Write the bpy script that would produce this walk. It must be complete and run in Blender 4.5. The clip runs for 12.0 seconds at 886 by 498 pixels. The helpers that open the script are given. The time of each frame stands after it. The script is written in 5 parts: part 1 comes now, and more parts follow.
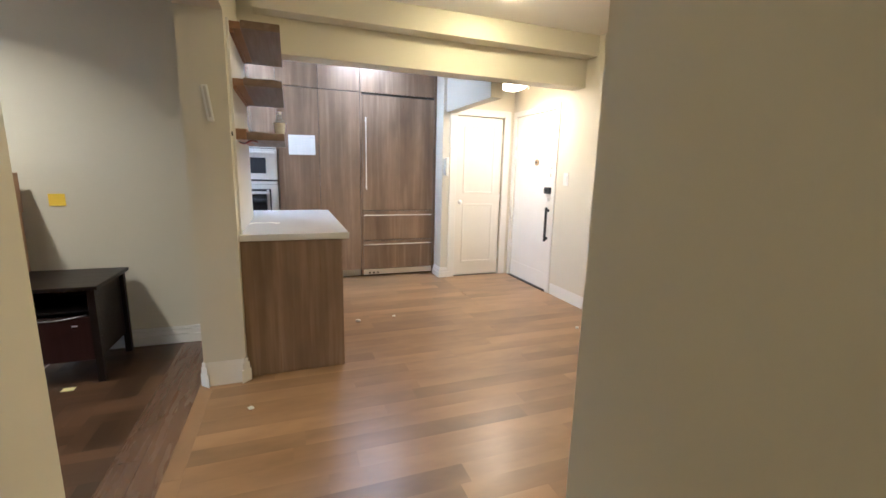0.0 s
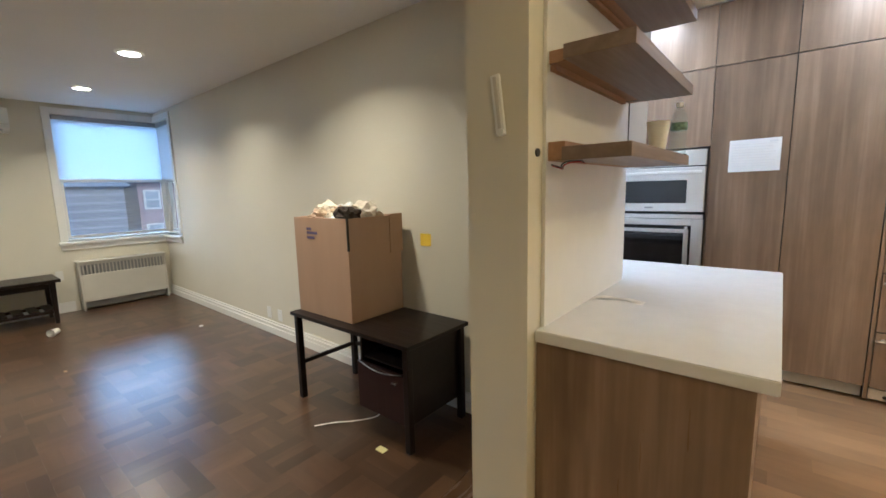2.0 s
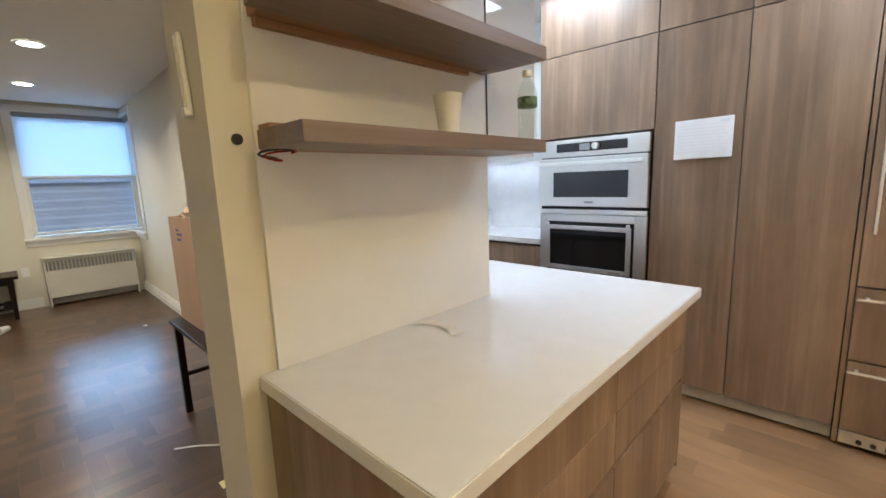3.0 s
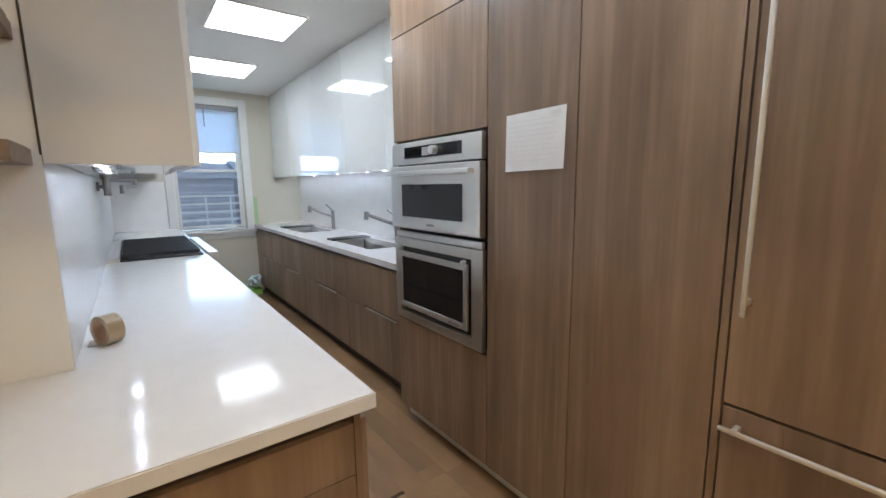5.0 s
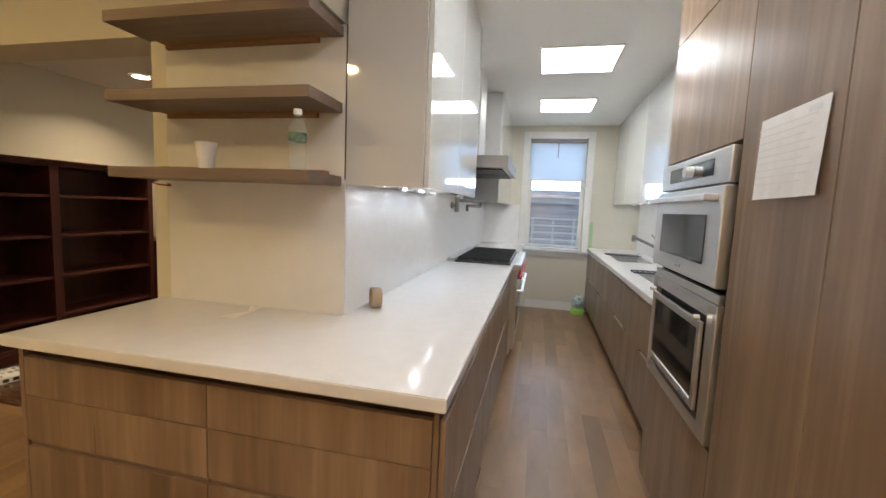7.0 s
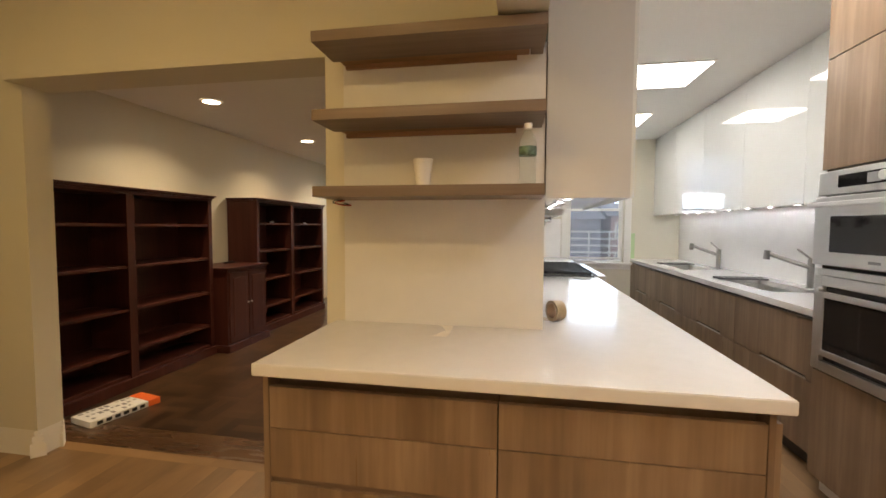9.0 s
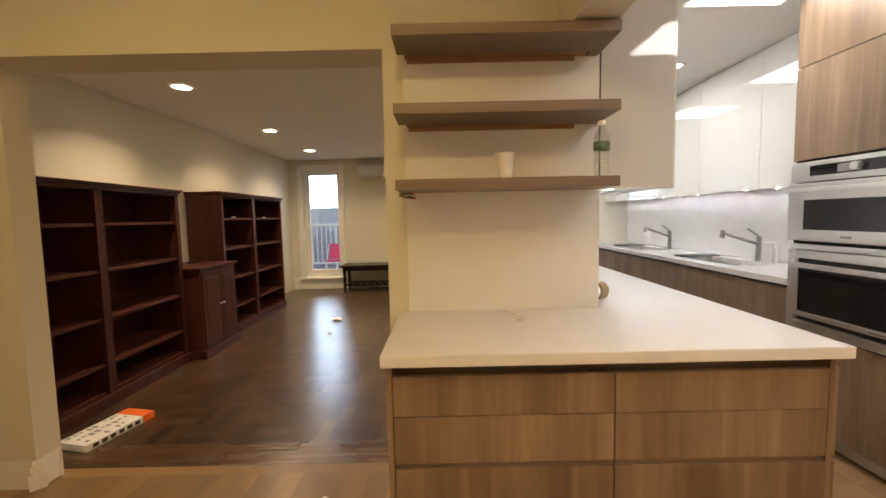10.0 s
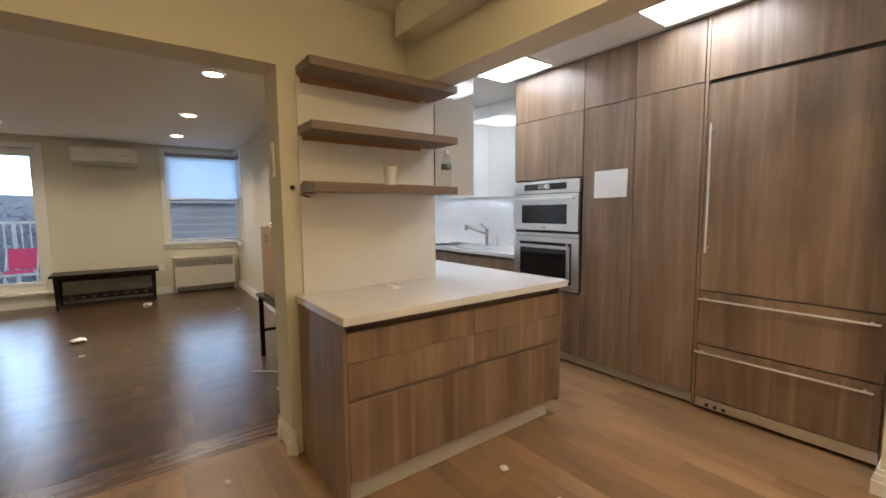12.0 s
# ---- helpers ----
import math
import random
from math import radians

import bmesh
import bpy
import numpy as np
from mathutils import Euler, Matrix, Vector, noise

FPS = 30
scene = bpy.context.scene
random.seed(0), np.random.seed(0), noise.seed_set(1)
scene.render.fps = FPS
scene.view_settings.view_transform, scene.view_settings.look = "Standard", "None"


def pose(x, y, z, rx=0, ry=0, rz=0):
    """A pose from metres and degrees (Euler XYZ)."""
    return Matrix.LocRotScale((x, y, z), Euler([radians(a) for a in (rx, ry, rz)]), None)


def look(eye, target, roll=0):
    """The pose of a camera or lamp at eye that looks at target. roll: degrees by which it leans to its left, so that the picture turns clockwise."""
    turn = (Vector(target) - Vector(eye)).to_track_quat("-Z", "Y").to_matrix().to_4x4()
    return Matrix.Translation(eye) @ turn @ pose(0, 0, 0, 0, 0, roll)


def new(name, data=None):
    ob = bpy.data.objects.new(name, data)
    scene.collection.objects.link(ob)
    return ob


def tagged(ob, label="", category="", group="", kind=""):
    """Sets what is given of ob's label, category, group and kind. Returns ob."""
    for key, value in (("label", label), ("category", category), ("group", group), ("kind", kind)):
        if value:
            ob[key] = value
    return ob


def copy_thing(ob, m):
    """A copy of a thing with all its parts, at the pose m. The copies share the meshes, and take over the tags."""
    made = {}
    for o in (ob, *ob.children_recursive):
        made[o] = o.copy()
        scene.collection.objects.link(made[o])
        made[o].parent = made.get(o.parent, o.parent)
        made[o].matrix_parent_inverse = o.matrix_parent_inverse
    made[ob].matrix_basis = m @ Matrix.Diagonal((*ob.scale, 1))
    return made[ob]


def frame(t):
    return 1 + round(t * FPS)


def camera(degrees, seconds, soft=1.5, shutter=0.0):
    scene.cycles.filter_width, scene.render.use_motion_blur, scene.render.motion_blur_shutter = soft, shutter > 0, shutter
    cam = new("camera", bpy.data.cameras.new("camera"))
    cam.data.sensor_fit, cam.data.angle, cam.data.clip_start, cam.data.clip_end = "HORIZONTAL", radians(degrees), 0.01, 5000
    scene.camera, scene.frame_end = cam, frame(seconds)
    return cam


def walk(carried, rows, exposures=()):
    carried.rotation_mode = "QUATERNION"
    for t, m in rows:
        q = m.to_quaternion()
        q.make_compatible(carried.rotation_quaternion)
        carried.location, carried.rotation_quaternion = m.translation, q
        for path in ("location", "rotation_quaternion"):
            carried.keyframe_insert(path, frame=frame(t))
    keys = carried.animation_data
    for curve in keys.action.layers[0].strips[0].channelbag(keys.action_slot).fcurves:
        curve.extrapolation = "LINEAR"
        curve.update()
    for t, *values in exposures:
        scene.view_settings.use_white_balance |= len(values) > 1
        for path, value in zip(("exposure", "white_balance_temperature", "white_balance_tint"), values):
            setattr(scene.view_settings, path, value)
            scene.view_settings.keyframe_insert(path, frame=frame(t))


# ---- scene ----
cam = camera(93.6, 12.0, 1.6)
PATH = [
    (0, (0.291, 0.568, 1.32), (0.972, 2.412, 0.951), 1.4),
    (0.3, (0.377, 0.784, 1.367), (0.834, 2.687, 0.952), -0.1),
    (0.5, (0.419, 0.945, 1.342), (0.609, 2.896, 0.947), -0.9),
    (1, (0.459, 1.321, 1.379), (-0.288, 3.153, 1.082), -3.0),
    (1.5, (0.428, 1.696, 1.396), (-0.785, 3.265, 1.137), -2.9),
    (2, (0.612, 2.046, 1.393), (-0.639, 3.58, 1.107), -1.4),
    (2.5, (0.884, 2.482, 1.403), (-0.318, 4.037, 1.036), -2.3),
    (2.7, (0.943, 2.655, 1.387), (-0.348, 4.142, 1.039), -1.9),
    (4.5, (1.46, 3.984, 1.408), (-0.022, 5.293, 1.104), -2.1),
    (5, (1.5, 4.393, 1.412), (-0.083, 5.575, 1.106), -0.7),
    (5.5, (1.436, 4.696, 1.404), (-0.375, 5.496, 1.121), -0.7),
    (6, (1.4, 4.891, 1.419), (-0.553, 5.259, 1.191), 0.2),
    (6.5, (1.519, 5.021, 1.407), (-0.466, 4.923, 1.185), 2.1),
    (7, (1.638, 5.028, 1.403), (-0.302, 4.586, 1.203), 2.4),
    (8.8, (1.826, 4.236, 1.332), (-0.147, 3.917, 1.253), 1.5),
    (9, (1.823, 4.11, 1.354), (-0.143, 3.761, 1.249), 0.3),
    (9.5, (1.853, 3.788, 1.346), (-0.132, 3.589, 1.215), 0.5),
    (10, (1.958, 3.492, 1.364), (-0.036, 3.491, 1.208), -1.2),
    (10.5, (2.096, 3.316, 1.321), (0.128, 3.636, 1.165), -1.3),
    (11, (2.198, 3.108, 1.346), (0.301, 3.709, 1.147), 0.3),
    (11.5, (2.226, 2.834, 1.356), (0.507, 3.833, 1.135), -1.1),
    (12, (2.294, 2.582, 1.369), (0.698, 3.773, 1.186), -0.5),
]
EXPO = [(0, 0.62, 4650, 11), (0.6, 0.36, 4650, 12), (1.0, 0.38, 4250, 9), (1.5, 0.37, 4800, 9), (2.5, 0.36, 5000, 8), (4.5, -0.1, 5600, 10), (5.5, -0.25, 5500, 10), (6.5, -0.2, 6000, 12), (7.2, -0.08, 6200, 12), (9.0, -0.05, 6750, 14), (10.0, 0.08, 6700, 14), (10.5, 0.05, 6650, 14), (11.0, 0.1, 6350, 14), (11.5, 0.0, 5950, 13), (12, -0.08, 5650, 12)]
walk(cam, [(t, look(eye, target, roll)) for t, eye, target, roll in PATH], EXPO)
# ---- world, light, exposure ----
world = bpy.data.worlds.new("world")
scene.world = world
world.use_nodes = True
wn = world.node_tree.nodes
sky = wn.new("ShaderNodeTexSky")
sky.sky_type = "NISHITA"
sky.sun_disc = False
sky.sun_elevation = radians(38)
sky.sun_rotation = radians(75)
sky.air_density, sky.dust_density = 1.6, 1.4
world.node_tree.links.new(sky.outputs[0], wn["Background"].inputs[0])
wn["Background"].inputs[1].default_value = 0.15
sun_data = bpy.data.lights.new("sun", "SUN")
sun_data.energy, sun_data.angle, sun_data.color = 1.5, radians(14), (1, 0.96, 0.9)
sun = new("sun", sun_data)
sun.matrix_world = look((20, 6, 16), (0, 0, 0))


def area(name, loc, target, sx, sy, watts, col, spread=180, shape="RECTANGLE"):
    d = bpy.data.lights.new(name, "AREA")
    d.shape, d.size, d.size_y, d.energy, d.color, d.spread = shape, sx, sy, watts, col, radians(spread)
    ob = new(name, d)
    ob.matrix_world = look(loc, target)
    return ob


WARM = (1.0, 0.77, 0.47)
LIV_LIGHTS = [(x, y) for x in (-1.64, -3.43, -5.03) for y in (1.32, 3.19)]
for lx, ly in LIV_LIGHTS:
    area("downlight_lamp", (lx, ly, 2.488), (lx, ly, 0), 0.10, 0.10, 14.5, WARM, 130, "DISK")
area("foyer_lamp", (2.52, 4.62, 2.145), (2.52, 4.62, 0), 0.22, 0.22, 15, (1.0, 0.70, 0.42), 180, "DISK")

# ---- materials ----


def nodes_of(name):
    m = bpy.data.materials.new(name)
    m.use_nodes = True
    return m, m.node_tree.nodes, m.node_tree.links, m.node_tree.nodes["Principled BSDF"]


def mixrgb(n, l, fac, a, b, mode="MIX"):
    k = n.new("ShaderNodeMix")
    k.data_type, k.blend_type = "RGBA", mode
    for sock, v in ((k.inputs[0], fac), (k.inputs[6], a), (k.inputs[7], b)):
        if isinstance(v, (int, float)):
            sock.default_value = v
        elif isinstance(v, tuple):
            sock.default_value = (*v[:3], 1)
        else:
            l.new(v, sock)
    return k.outputs[2]


def ramp(n, l, src, lo, hi, a=0.0, b=1.0):
    k = n.new("ShaderNodeMapRange")
    k.inputs[1].default_value, k.inputs[2].default_value = lo, hi
    k.inputs[3].default_value, k.inputs[4].default_value = a, b
    l.new(src, k.inputs[0])
    return k.outputs[0]


def noise_tex(n, l, vec, scale, detail=4, rough=0.55):
    k = n.new("ShaderNodeTexNoise")
    k.inputs["Scale"].default_value, k.inputs["Detail"].default_value, k.inputs["Roughness"].default_value = scale, detail, rough
    l.new(vec, k.inputs["Vector"])
    return k.outputs[0]


def coords(n, l, stretch=(1, 1, 1), rnd=False):
    c = n.new("ShaderNodeTexCoord")
    m = n.new("ShaderNodeMapping")
    m.inputs["Scale"].default_value = stretch
    src = c.outputs["Object"]
    if rnd:
        o = n.new("ShaderNodeObjectInfo")
        k = n.new("ShaderNodeVectorMath")
        k.operation = "MULTIPLY_ADD"
        cx = n.new("ShaderNodeCombineXYZ")
        for i in range(3):
            l.new(o.outputs["Random"], cx.inputs[i])
        k.inputs[1].default_value = (37, 53, 71)
        l.new(cx.outputs[0], k.inputs[0])
        l.new(src, k.inputs[2])
        src = k.outputs[0]
    l.new(src, m.inputs[0])
    return m.outputs[0]


def bumped(n, l, p, h, strength, dist=0.01):
    b = n.new("ShaderNodeBump")
    b.inputs["Strength"].default_value, b.inputs["Distance"].default_value = strength, dist
    l.new(h, b.inputs["Height"])
    l.new(b.outputs[0], p.inputs["Normal"])


def plain(name, col, rough=0.5, metal=0.0, var=0.06, scale=3.0, bump=0.1, bscale=90.0, coat=0.0, stretch=(1, 1, 1)):
    m, n, l, p = nodes_of(name)
    v = coords(n, l, stretch)
    big = noise_tex(n, l, v, scale, 3)
    small = noise_tex(n, l, v, bscale, 3)
    c1 = tuple(min(1, x * (1 - var)) for x in col)
    c2 = tuple(min(1, x * (1 + var)) for x in col)
    l.new(mixrgb(n, l, ramp(n, l, big, 0.3, 0.7), c1, c2), p.inputs["Base Color"])
    l.new(ramp(n, l, small, 0.2, 0.8, max(0.015, rough - min(0.06, rough * 0.35)), min(1, rough + min(0.06, rough * 0.35))), p.inputs["Roughness"])
    p.inputs["Metallic"].default_value = metal
    p.inputs["Coat Weight"].default_value = coat
    p.inputs["Coat Roughness"].default_value = 0.04
    if bump:
        bumped(n, l, p, small, bump, 0.002)
    return m


def grained(name, cols, axis="z", rough=0.45, bands=7.0, fine=60.0, streak=0.5, rndtone=0.0, bump=0.12, coat=0.0, island=0.0, fibre=0.45, blot=0.0, along=0.045, sheen=1.0):
    """Wood: broad bands and fine fibres, both drawn out along one axis."""
    m, n, l, p = nodes_of(name)
    st = {"x": (along, 1, 1), "y": (1, along, 1), "z": (1, 1, along)}[axis]
    v = coords(n, l, st, True)
    a = noise_tex(n, l, v, bands, 3, 0.5)
    b = noise_tex(n, l, v, fine, 4, 0.6)
    c = noise_tex(n, l, v, bands * 3.1, 2)
    t = mixrgb(n, l, ramp(n, l, a, 0.32, 0.68), cols[0], cols[1])
    t = mixrgb(n, l, ramp(n, l, c, 0.5, 0.75, 0, streak), t, cols[2])
    t = mixrgb(n, l, ramp(n, l, b, 0.3, 0.75, 0, fibre), t, tuple(x * 0.62 for x in cols[0]))
    if rndtone:
        o = n.new("ShaderNodeObjectInfo")
        k = ramp(n, l, o.outputs["Random"], 0, 1, 1 - rndtone, 1 + rndtone)
        g = n.new("ShaderNodeCombineColor")
        for i in range(3):
            l.new(k, g.inputs[i])
        t = mixrgb(n, l, 1.0, t, g.outputs[0], "MULTIPLY")
    if blot:
        o = noise_tex(n, l, coords(n, l, {"x": (0.4, 1, 1), "y": (1, 0.4, 1), "z": (1, 1, 0.4)}[axis], True), 3.5, 4, 0.6)
        k = ramp(n, l, o, 0.3, 0.7, 1 - blot, 1 + blot)
        g = n.new("ShaderNodeCombineColor")
        for i in range(3):
            l.new(k, g.inputs[i])
        t = mixrgb(n, l, 1.0, t, g.outputs[0], "MULTIPLY")
    if island:
        o = n.new("ShaderNodeNewGeometry")
        k = ramp(n, l, o.outputs["Random Per Island"], 0, 1, 1 - island, 1 + island)
        g = n.new("ShaderNodeCombineColor")
        for i in range(3):
            l.new(k, g.inputs[i])
        t = mixrgb(n, l, 1.0, t, g.outputs[0], "MULTIPLY")
    l.new(t, p.inputs["Base Color"])
    l.new(ramp(n, l, b, 0.2, 0.8, rough - 0.05 * sheen, rough + 0.1 * sheen), p.inputs["Roughness"])
    p.inputs["Coat Weight"].default_value = coat
    p.inputs["Coat Roughness"].default_value = 0.25
    bumped(n, l, p, b, bump, 0.001)
    return m


def glow(name, col, strength):
    m, n, l, p = nodes_of(name)
    p.inputs["Base Color"].default_value = (*col, 1)
    p.inputs["Emission Color"].default_value = (*col, 1)
    p.inputs["Emission Strength"].default_value = strength
    return m


def glassy(name, col=(1, 1, 1), rough=0.0, ior=1.45):
    m, n, l, p = nodes_of(name)
    p.inputs["Base Color"].default_value = (*col, 1)
    p.inputs["Roughness"].default_value = rough
    p.inputs["Transmission Weight"].default_value = 1
    p.inputs["IOR"].default_value = ior
    return m


WALL = plain("wall_paint", (0.67, 0.636, 0.525), 0.62, var=0.02, scale=1.2, bump=0.12, bscale=160)
CEIL = plain("ceiling_paint", (0.82, 0.81, 0.77), 0.7, var=0.02, scale=1.0, bump=0.1, bscale=120)
TRIM = plain("trim_paint", (0.80, 0.79, 0.75), 0.38, var=0.02, bump=0.04)
CREAMP = plain("cream_radiator_enamel", (0.56, 0.54, 0.48), 0.4, var=0.04, bump=0.06)
DOORW = plain("door_paint", (0.80, 0.78, 0.73), 0.35, var=0.02, bump=0.05)
LAM = grained("laminate_taupe", ((0.172, 0.112, 0.068), (0.284, 0.196, 0.126), (0.382, 0.276, 0.188)), "z", 0.30, 6, 44, 0.6, fibre=0.36, blot=0.2, along=0.05)
LAMX = grained("laminate_taupe_edge", ((0.165, 0.115, 0.082), (0.235, 0.172, 0.130), (0.30, 0.232, 0.182)), "y", 0.42, 7, 55, 0.5, fibre=0.25)
RAWWOOD = grained("raw_plywood", ((0.30, 0.16, 0.08), (0.38, 0.22, 0.12), (0.42, 0.26, 0.15)), "y", 0.6, 5, 40, 0.3)
QUARTZ = plain("white_quartz", (0.69, 0.68, 0.665), 0.11, var=0.02, scale=14, bump=0.0)
SLABMATT = plain("white_matt_slab", (0.73, 0.72, 0.70), 0.45, var=0.02, scale=8, bump=0.02)
SPLASH = plain("white_quartz_splash", (0.86, 0.85, 0.83), 0.31, var=0.02, scale=10, bump=0.0)
GLOSS = plain("white_gloss_lacquer", (0.76, 0.77, 0.74), 0.04, var=0.01, bump=0.0, coat=1.0)
GREIGE = plain("greige_lacquer", (0.60, 0.595, 0.58), 0.05, var=0.015, bump=0.0, coat=0.2)
KICK = plain("grey_kick_board", (0.55, 0.53, 0.49), 0.4, var=0.05, bump=0.05)
STEEL = plain("brushed_steel", (0.76, 0.75, 0.73), 0.34, 1.0, 0.04, 4, 0.0, 40, stretch=(0.06, 1, 1))
CHROME = plain("satin_chrome", (0.90, 0.89, 0.87), 0.42, 1.0, 0.03, 5, 0.0)
BLACKGLASS = plain("black_oven_glass", (0.010, 0.010, 0.011), 0.06, var=0.05, bump=0, coat=0.2)
BLACK = plain("black_iron", (0.018, 0.018, 0.019), 0.45, var=0.15, bump=0.2)
# near-black: the shade inside gaps and recesses is put into this colour
DARKGAP = plain("dark_gap_shade", (0.05, 0.04, 0.032), 0.6, var=0.1)
ESPRESSO = grained("espresso_wood", ((0.009, 0.006, 0.005), (0.016, 0.010, 0.008), (0.022, 0.014, 0.011)), "x", 0.32, 8, 70, 0.3)
MAHOG = grained("dark_mahogany", ((0.050, 0.014, 0.011), (0.082, 0.025, 0.019), (0.105, 0.036, 0.027)), "z", 0.34, 6, 60, 0.3)
MAHOGD = grained("very_dark_mahogany", ((0.022, 0.008, 0.007), (0.036, 0.013, 0.011), (0.048, 0.019, 0.015)), "z", 0.34, 6, 60, 0.3)
for soft in (ESPRESSO, MAHOG, MAHOGD, QUARTZ):
    soft.node_tree.nodes["Principled BSDF"].inputs["Specular IOR Level"].default_value = 0.25
PALENOTE = plain("pale_yellow_paper", (0.66, 0.63, 0.30), 0.7, var=0.08)
CARD = plain("corrugated_cardboard", (0.42, 0.28, 0.185), 0.8, var=0.06, scale=5, bump=0.25, bscale=70, stretch=(1, 1, 0.2))
PAPER = plain("white_paper", (0.80, 0.80, 0.79), 0.7, var=0.03, scale=14, bump=0.15, bscale=40)
CREAM = plain("cream_packing_paper", (0.66, 0.60, 0.50), 0.8, var=0.12, scale=18, bump=0.25, bscale=40)
UMBER = plain("dark_umber_paper", (0.05, 0.035, 0.025), 0.8, var=0.2, scale=15, bump=0.2)
KRAFT = plain("crumpled_kraft_paper", (0.50, 0.38, 0.26), 0.8, var=0.15, scale=20, bump=0.3)
INK = plain("grey_print", (0.30, 0.30, 0.31), 0.7, var=0.1)
BLUEINK = plain("blue_stamp_print", (0.13, 0.10, 0.20), 0.7, var=0.2)
YELLOW = plain("yellow_note", (0.85, 0.62, 0.04), 0.7, var=0.05)
ORANGE = plain("orange_carton", (0.85, 0.16, 0.03), 0.5, var=0.05)
PLASTIC = plain("white_plastic", (0.78, 0.78, 0.75), 0.3, var=0.02, bump=0.03)
GREYPL = plain("grey_plastic", (0.30, 0.30, 0.30), 0.4, var=0.05)
DARKSTEEL = plain("dark_brushed_steel", (0.36, 0.35, 0.34), 0.32, 1.0, 0.05, 5, 0.0)
DARKPL = plain("charcoal_plastic", (0.10, 0.10, 0.105), 0.4, var=0.08)
GREEN = plain("green_plastic", (0.30, 0.62, 0.10), 0.4, var=0.1)
RED = plain("red_knob", (0.35, 0.01, 0.012), 0.25, var=0.05)
PINK = plain("pink_red_sling_fabric", (0.85, 0.09, 0.20), 0.7, var=0.05)
TAPE = plain("tan_packing_tape", (0.36, 0.27, 0.155), 0.3, var=0.06, coat=0.3)
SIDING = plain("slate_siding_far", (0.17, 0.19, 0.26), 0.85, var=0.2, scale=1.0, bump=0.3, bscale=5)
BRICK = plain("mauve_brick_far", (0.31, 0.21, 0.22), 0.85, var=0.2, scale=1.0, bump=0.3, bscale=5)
# bare twigs paled to blue-grey: the haze of distance is in the colour
HAZETREE = plain("hazed_bare_tree_far", (0.22, 0.25, 0.30), 0.9, var=0.15, scale=0.6)
CONCRETE = plain("balcony_concrete", (0.45, 0.44, 0.42), 0.85, var=0.1, scale=4, bump=0.3)
GLASS = glassy("window_glass")


def film_material():
    m, n, l, p = nodes_of("clear_bottle_plastic")
    tr = n.new("ShaderNodeBsdfTransparent")
    tr.inputs[0].default_value = (0.93, 0.96, 0.95, 1)
    mx = n.new("ShaderNodeMixShader")
    mx.inputs[0].default_value = 0.10
    p.inputs["Base Color"].default_value = (0.85, 0.9, 0.9, 1)
    p.inputs["Roughness"].default_value = 0.08
    l.new(tr.outputs[0], mx.inputs[1])
    l.new(p.outputs[0], mx.inputs[2])
    l.new(mx.outputs[0], n["Material Output"].inputs[0])
    return m


BOTTLE = film_material()
CRYSTAL = glassy("crystal_glass", (1.0, 0.96, 0.9), 0.05, 1.5)
LAMPGLOW = glow("downlight_lens", (1.0, 0.86, 0.62), 30)
PANELGLOW = glow("led_panel_lens", (1.0, 0.985, 0.95), 14.5)
PUCKGLOW = glow("puck_lens", (0.93, 0.96, 1.0), 260)
DOMEGLOW = glow("dining_light_lens", (1.0, 0.69, 0.28), 190)
BULBGLOW = glow("foyer_bulb", (1.0, 0.72, 0.38), 13)
OPENGLOW = glow("opening_light_lens", (1.0, 0.70, 0.30), 140)
HALLGLOW = glow("hall_light_lens", (1.0, 0.76, 0.42), 62)


def shade_material():
    m, n, l, p = nodes_of("roller_shade_fabric")
    out = n["Material Output"]
    tr = n.new("ShaderNodeBsdfTranslucent")
    tr.inputs[0].default_value = (0.88, 0.92, 0.97, 1)
    mx = n.new("ShaderNodeMixShader")
    mx.inputs[0].default_value = 0.80
    p.inputs["Base Color"].default_value = (0.8, 0.82, 0.84, 1)
    p.inputs["Roughness"].default_value = 0.8
    l.new(p.outputs[0], mx.inputs[1])
    l.new(tr.outputs[0], mx.inputs[2])
    l.new(mx.outputs[0], out.inputs[0])
    return m


# screen mesh that doubles as haze: a blue-grey veil mixed over the view
def screen_material():
    m, n, l, p = nodes_of("hazy_insect_screen")
    tr = n.new("ShaderNodeBsdfTransparent")
    mx = n.new("ShaderNodeMixShader")
    mx.inputs[0].default_value = 0.24
    p.inputs["Base Color"].default_value = (0.46, 0.52, 0.62, 1)
    p.inputs["Roughness"].default_value = 0.8
    l.new(tr.outputs[0], mx.inputs[1])
    l.new(p.outputs[0], mx.inputs[2])
    l.new(mx.outputs[0], n["Material Output"].inputs[0])
    return m


SHADE = shade_material()
HAZESCREEN = screen_material()
OAK = ((0.054, 0.028, 0.014), (0.075, 0.040, 0.021), (0.096, 0.053, 0.028))
PARQ = grained("parquet_dark_oak", OAK, "x", 0.28, 5, 42, 0.3, 0.44, 0.0, 0.3, 0.0, 0.16, 0.26, 0.09, 0.15)
PARQX = grained("parquet_dark_oak_field", OAK, "x", 0.28, 5, 42, 0.3, 0.0, 0.0, 0.3, 0.44, 0.16, 0.26, 0.09, 0.15)
PARQY = grained("parquet_dark_oak_field_cross", OAK, "y", 0.28, 5, 42, 0.3, 0.0, 0.0, 0.3, 0.44, 0.16, 0.26, 0.09, 0.15)
PLANK = grained("plank_oak", ((0.232, 0.137, 0.063), (0.274, 0.166, 0.080), (0.314, 0.196, 0.098)), "x", 0.34, 3, 22, 0.2, 0.16, 0.0, 0.12, 0.0, 0.03, 0.26, 0.09, 0.0)
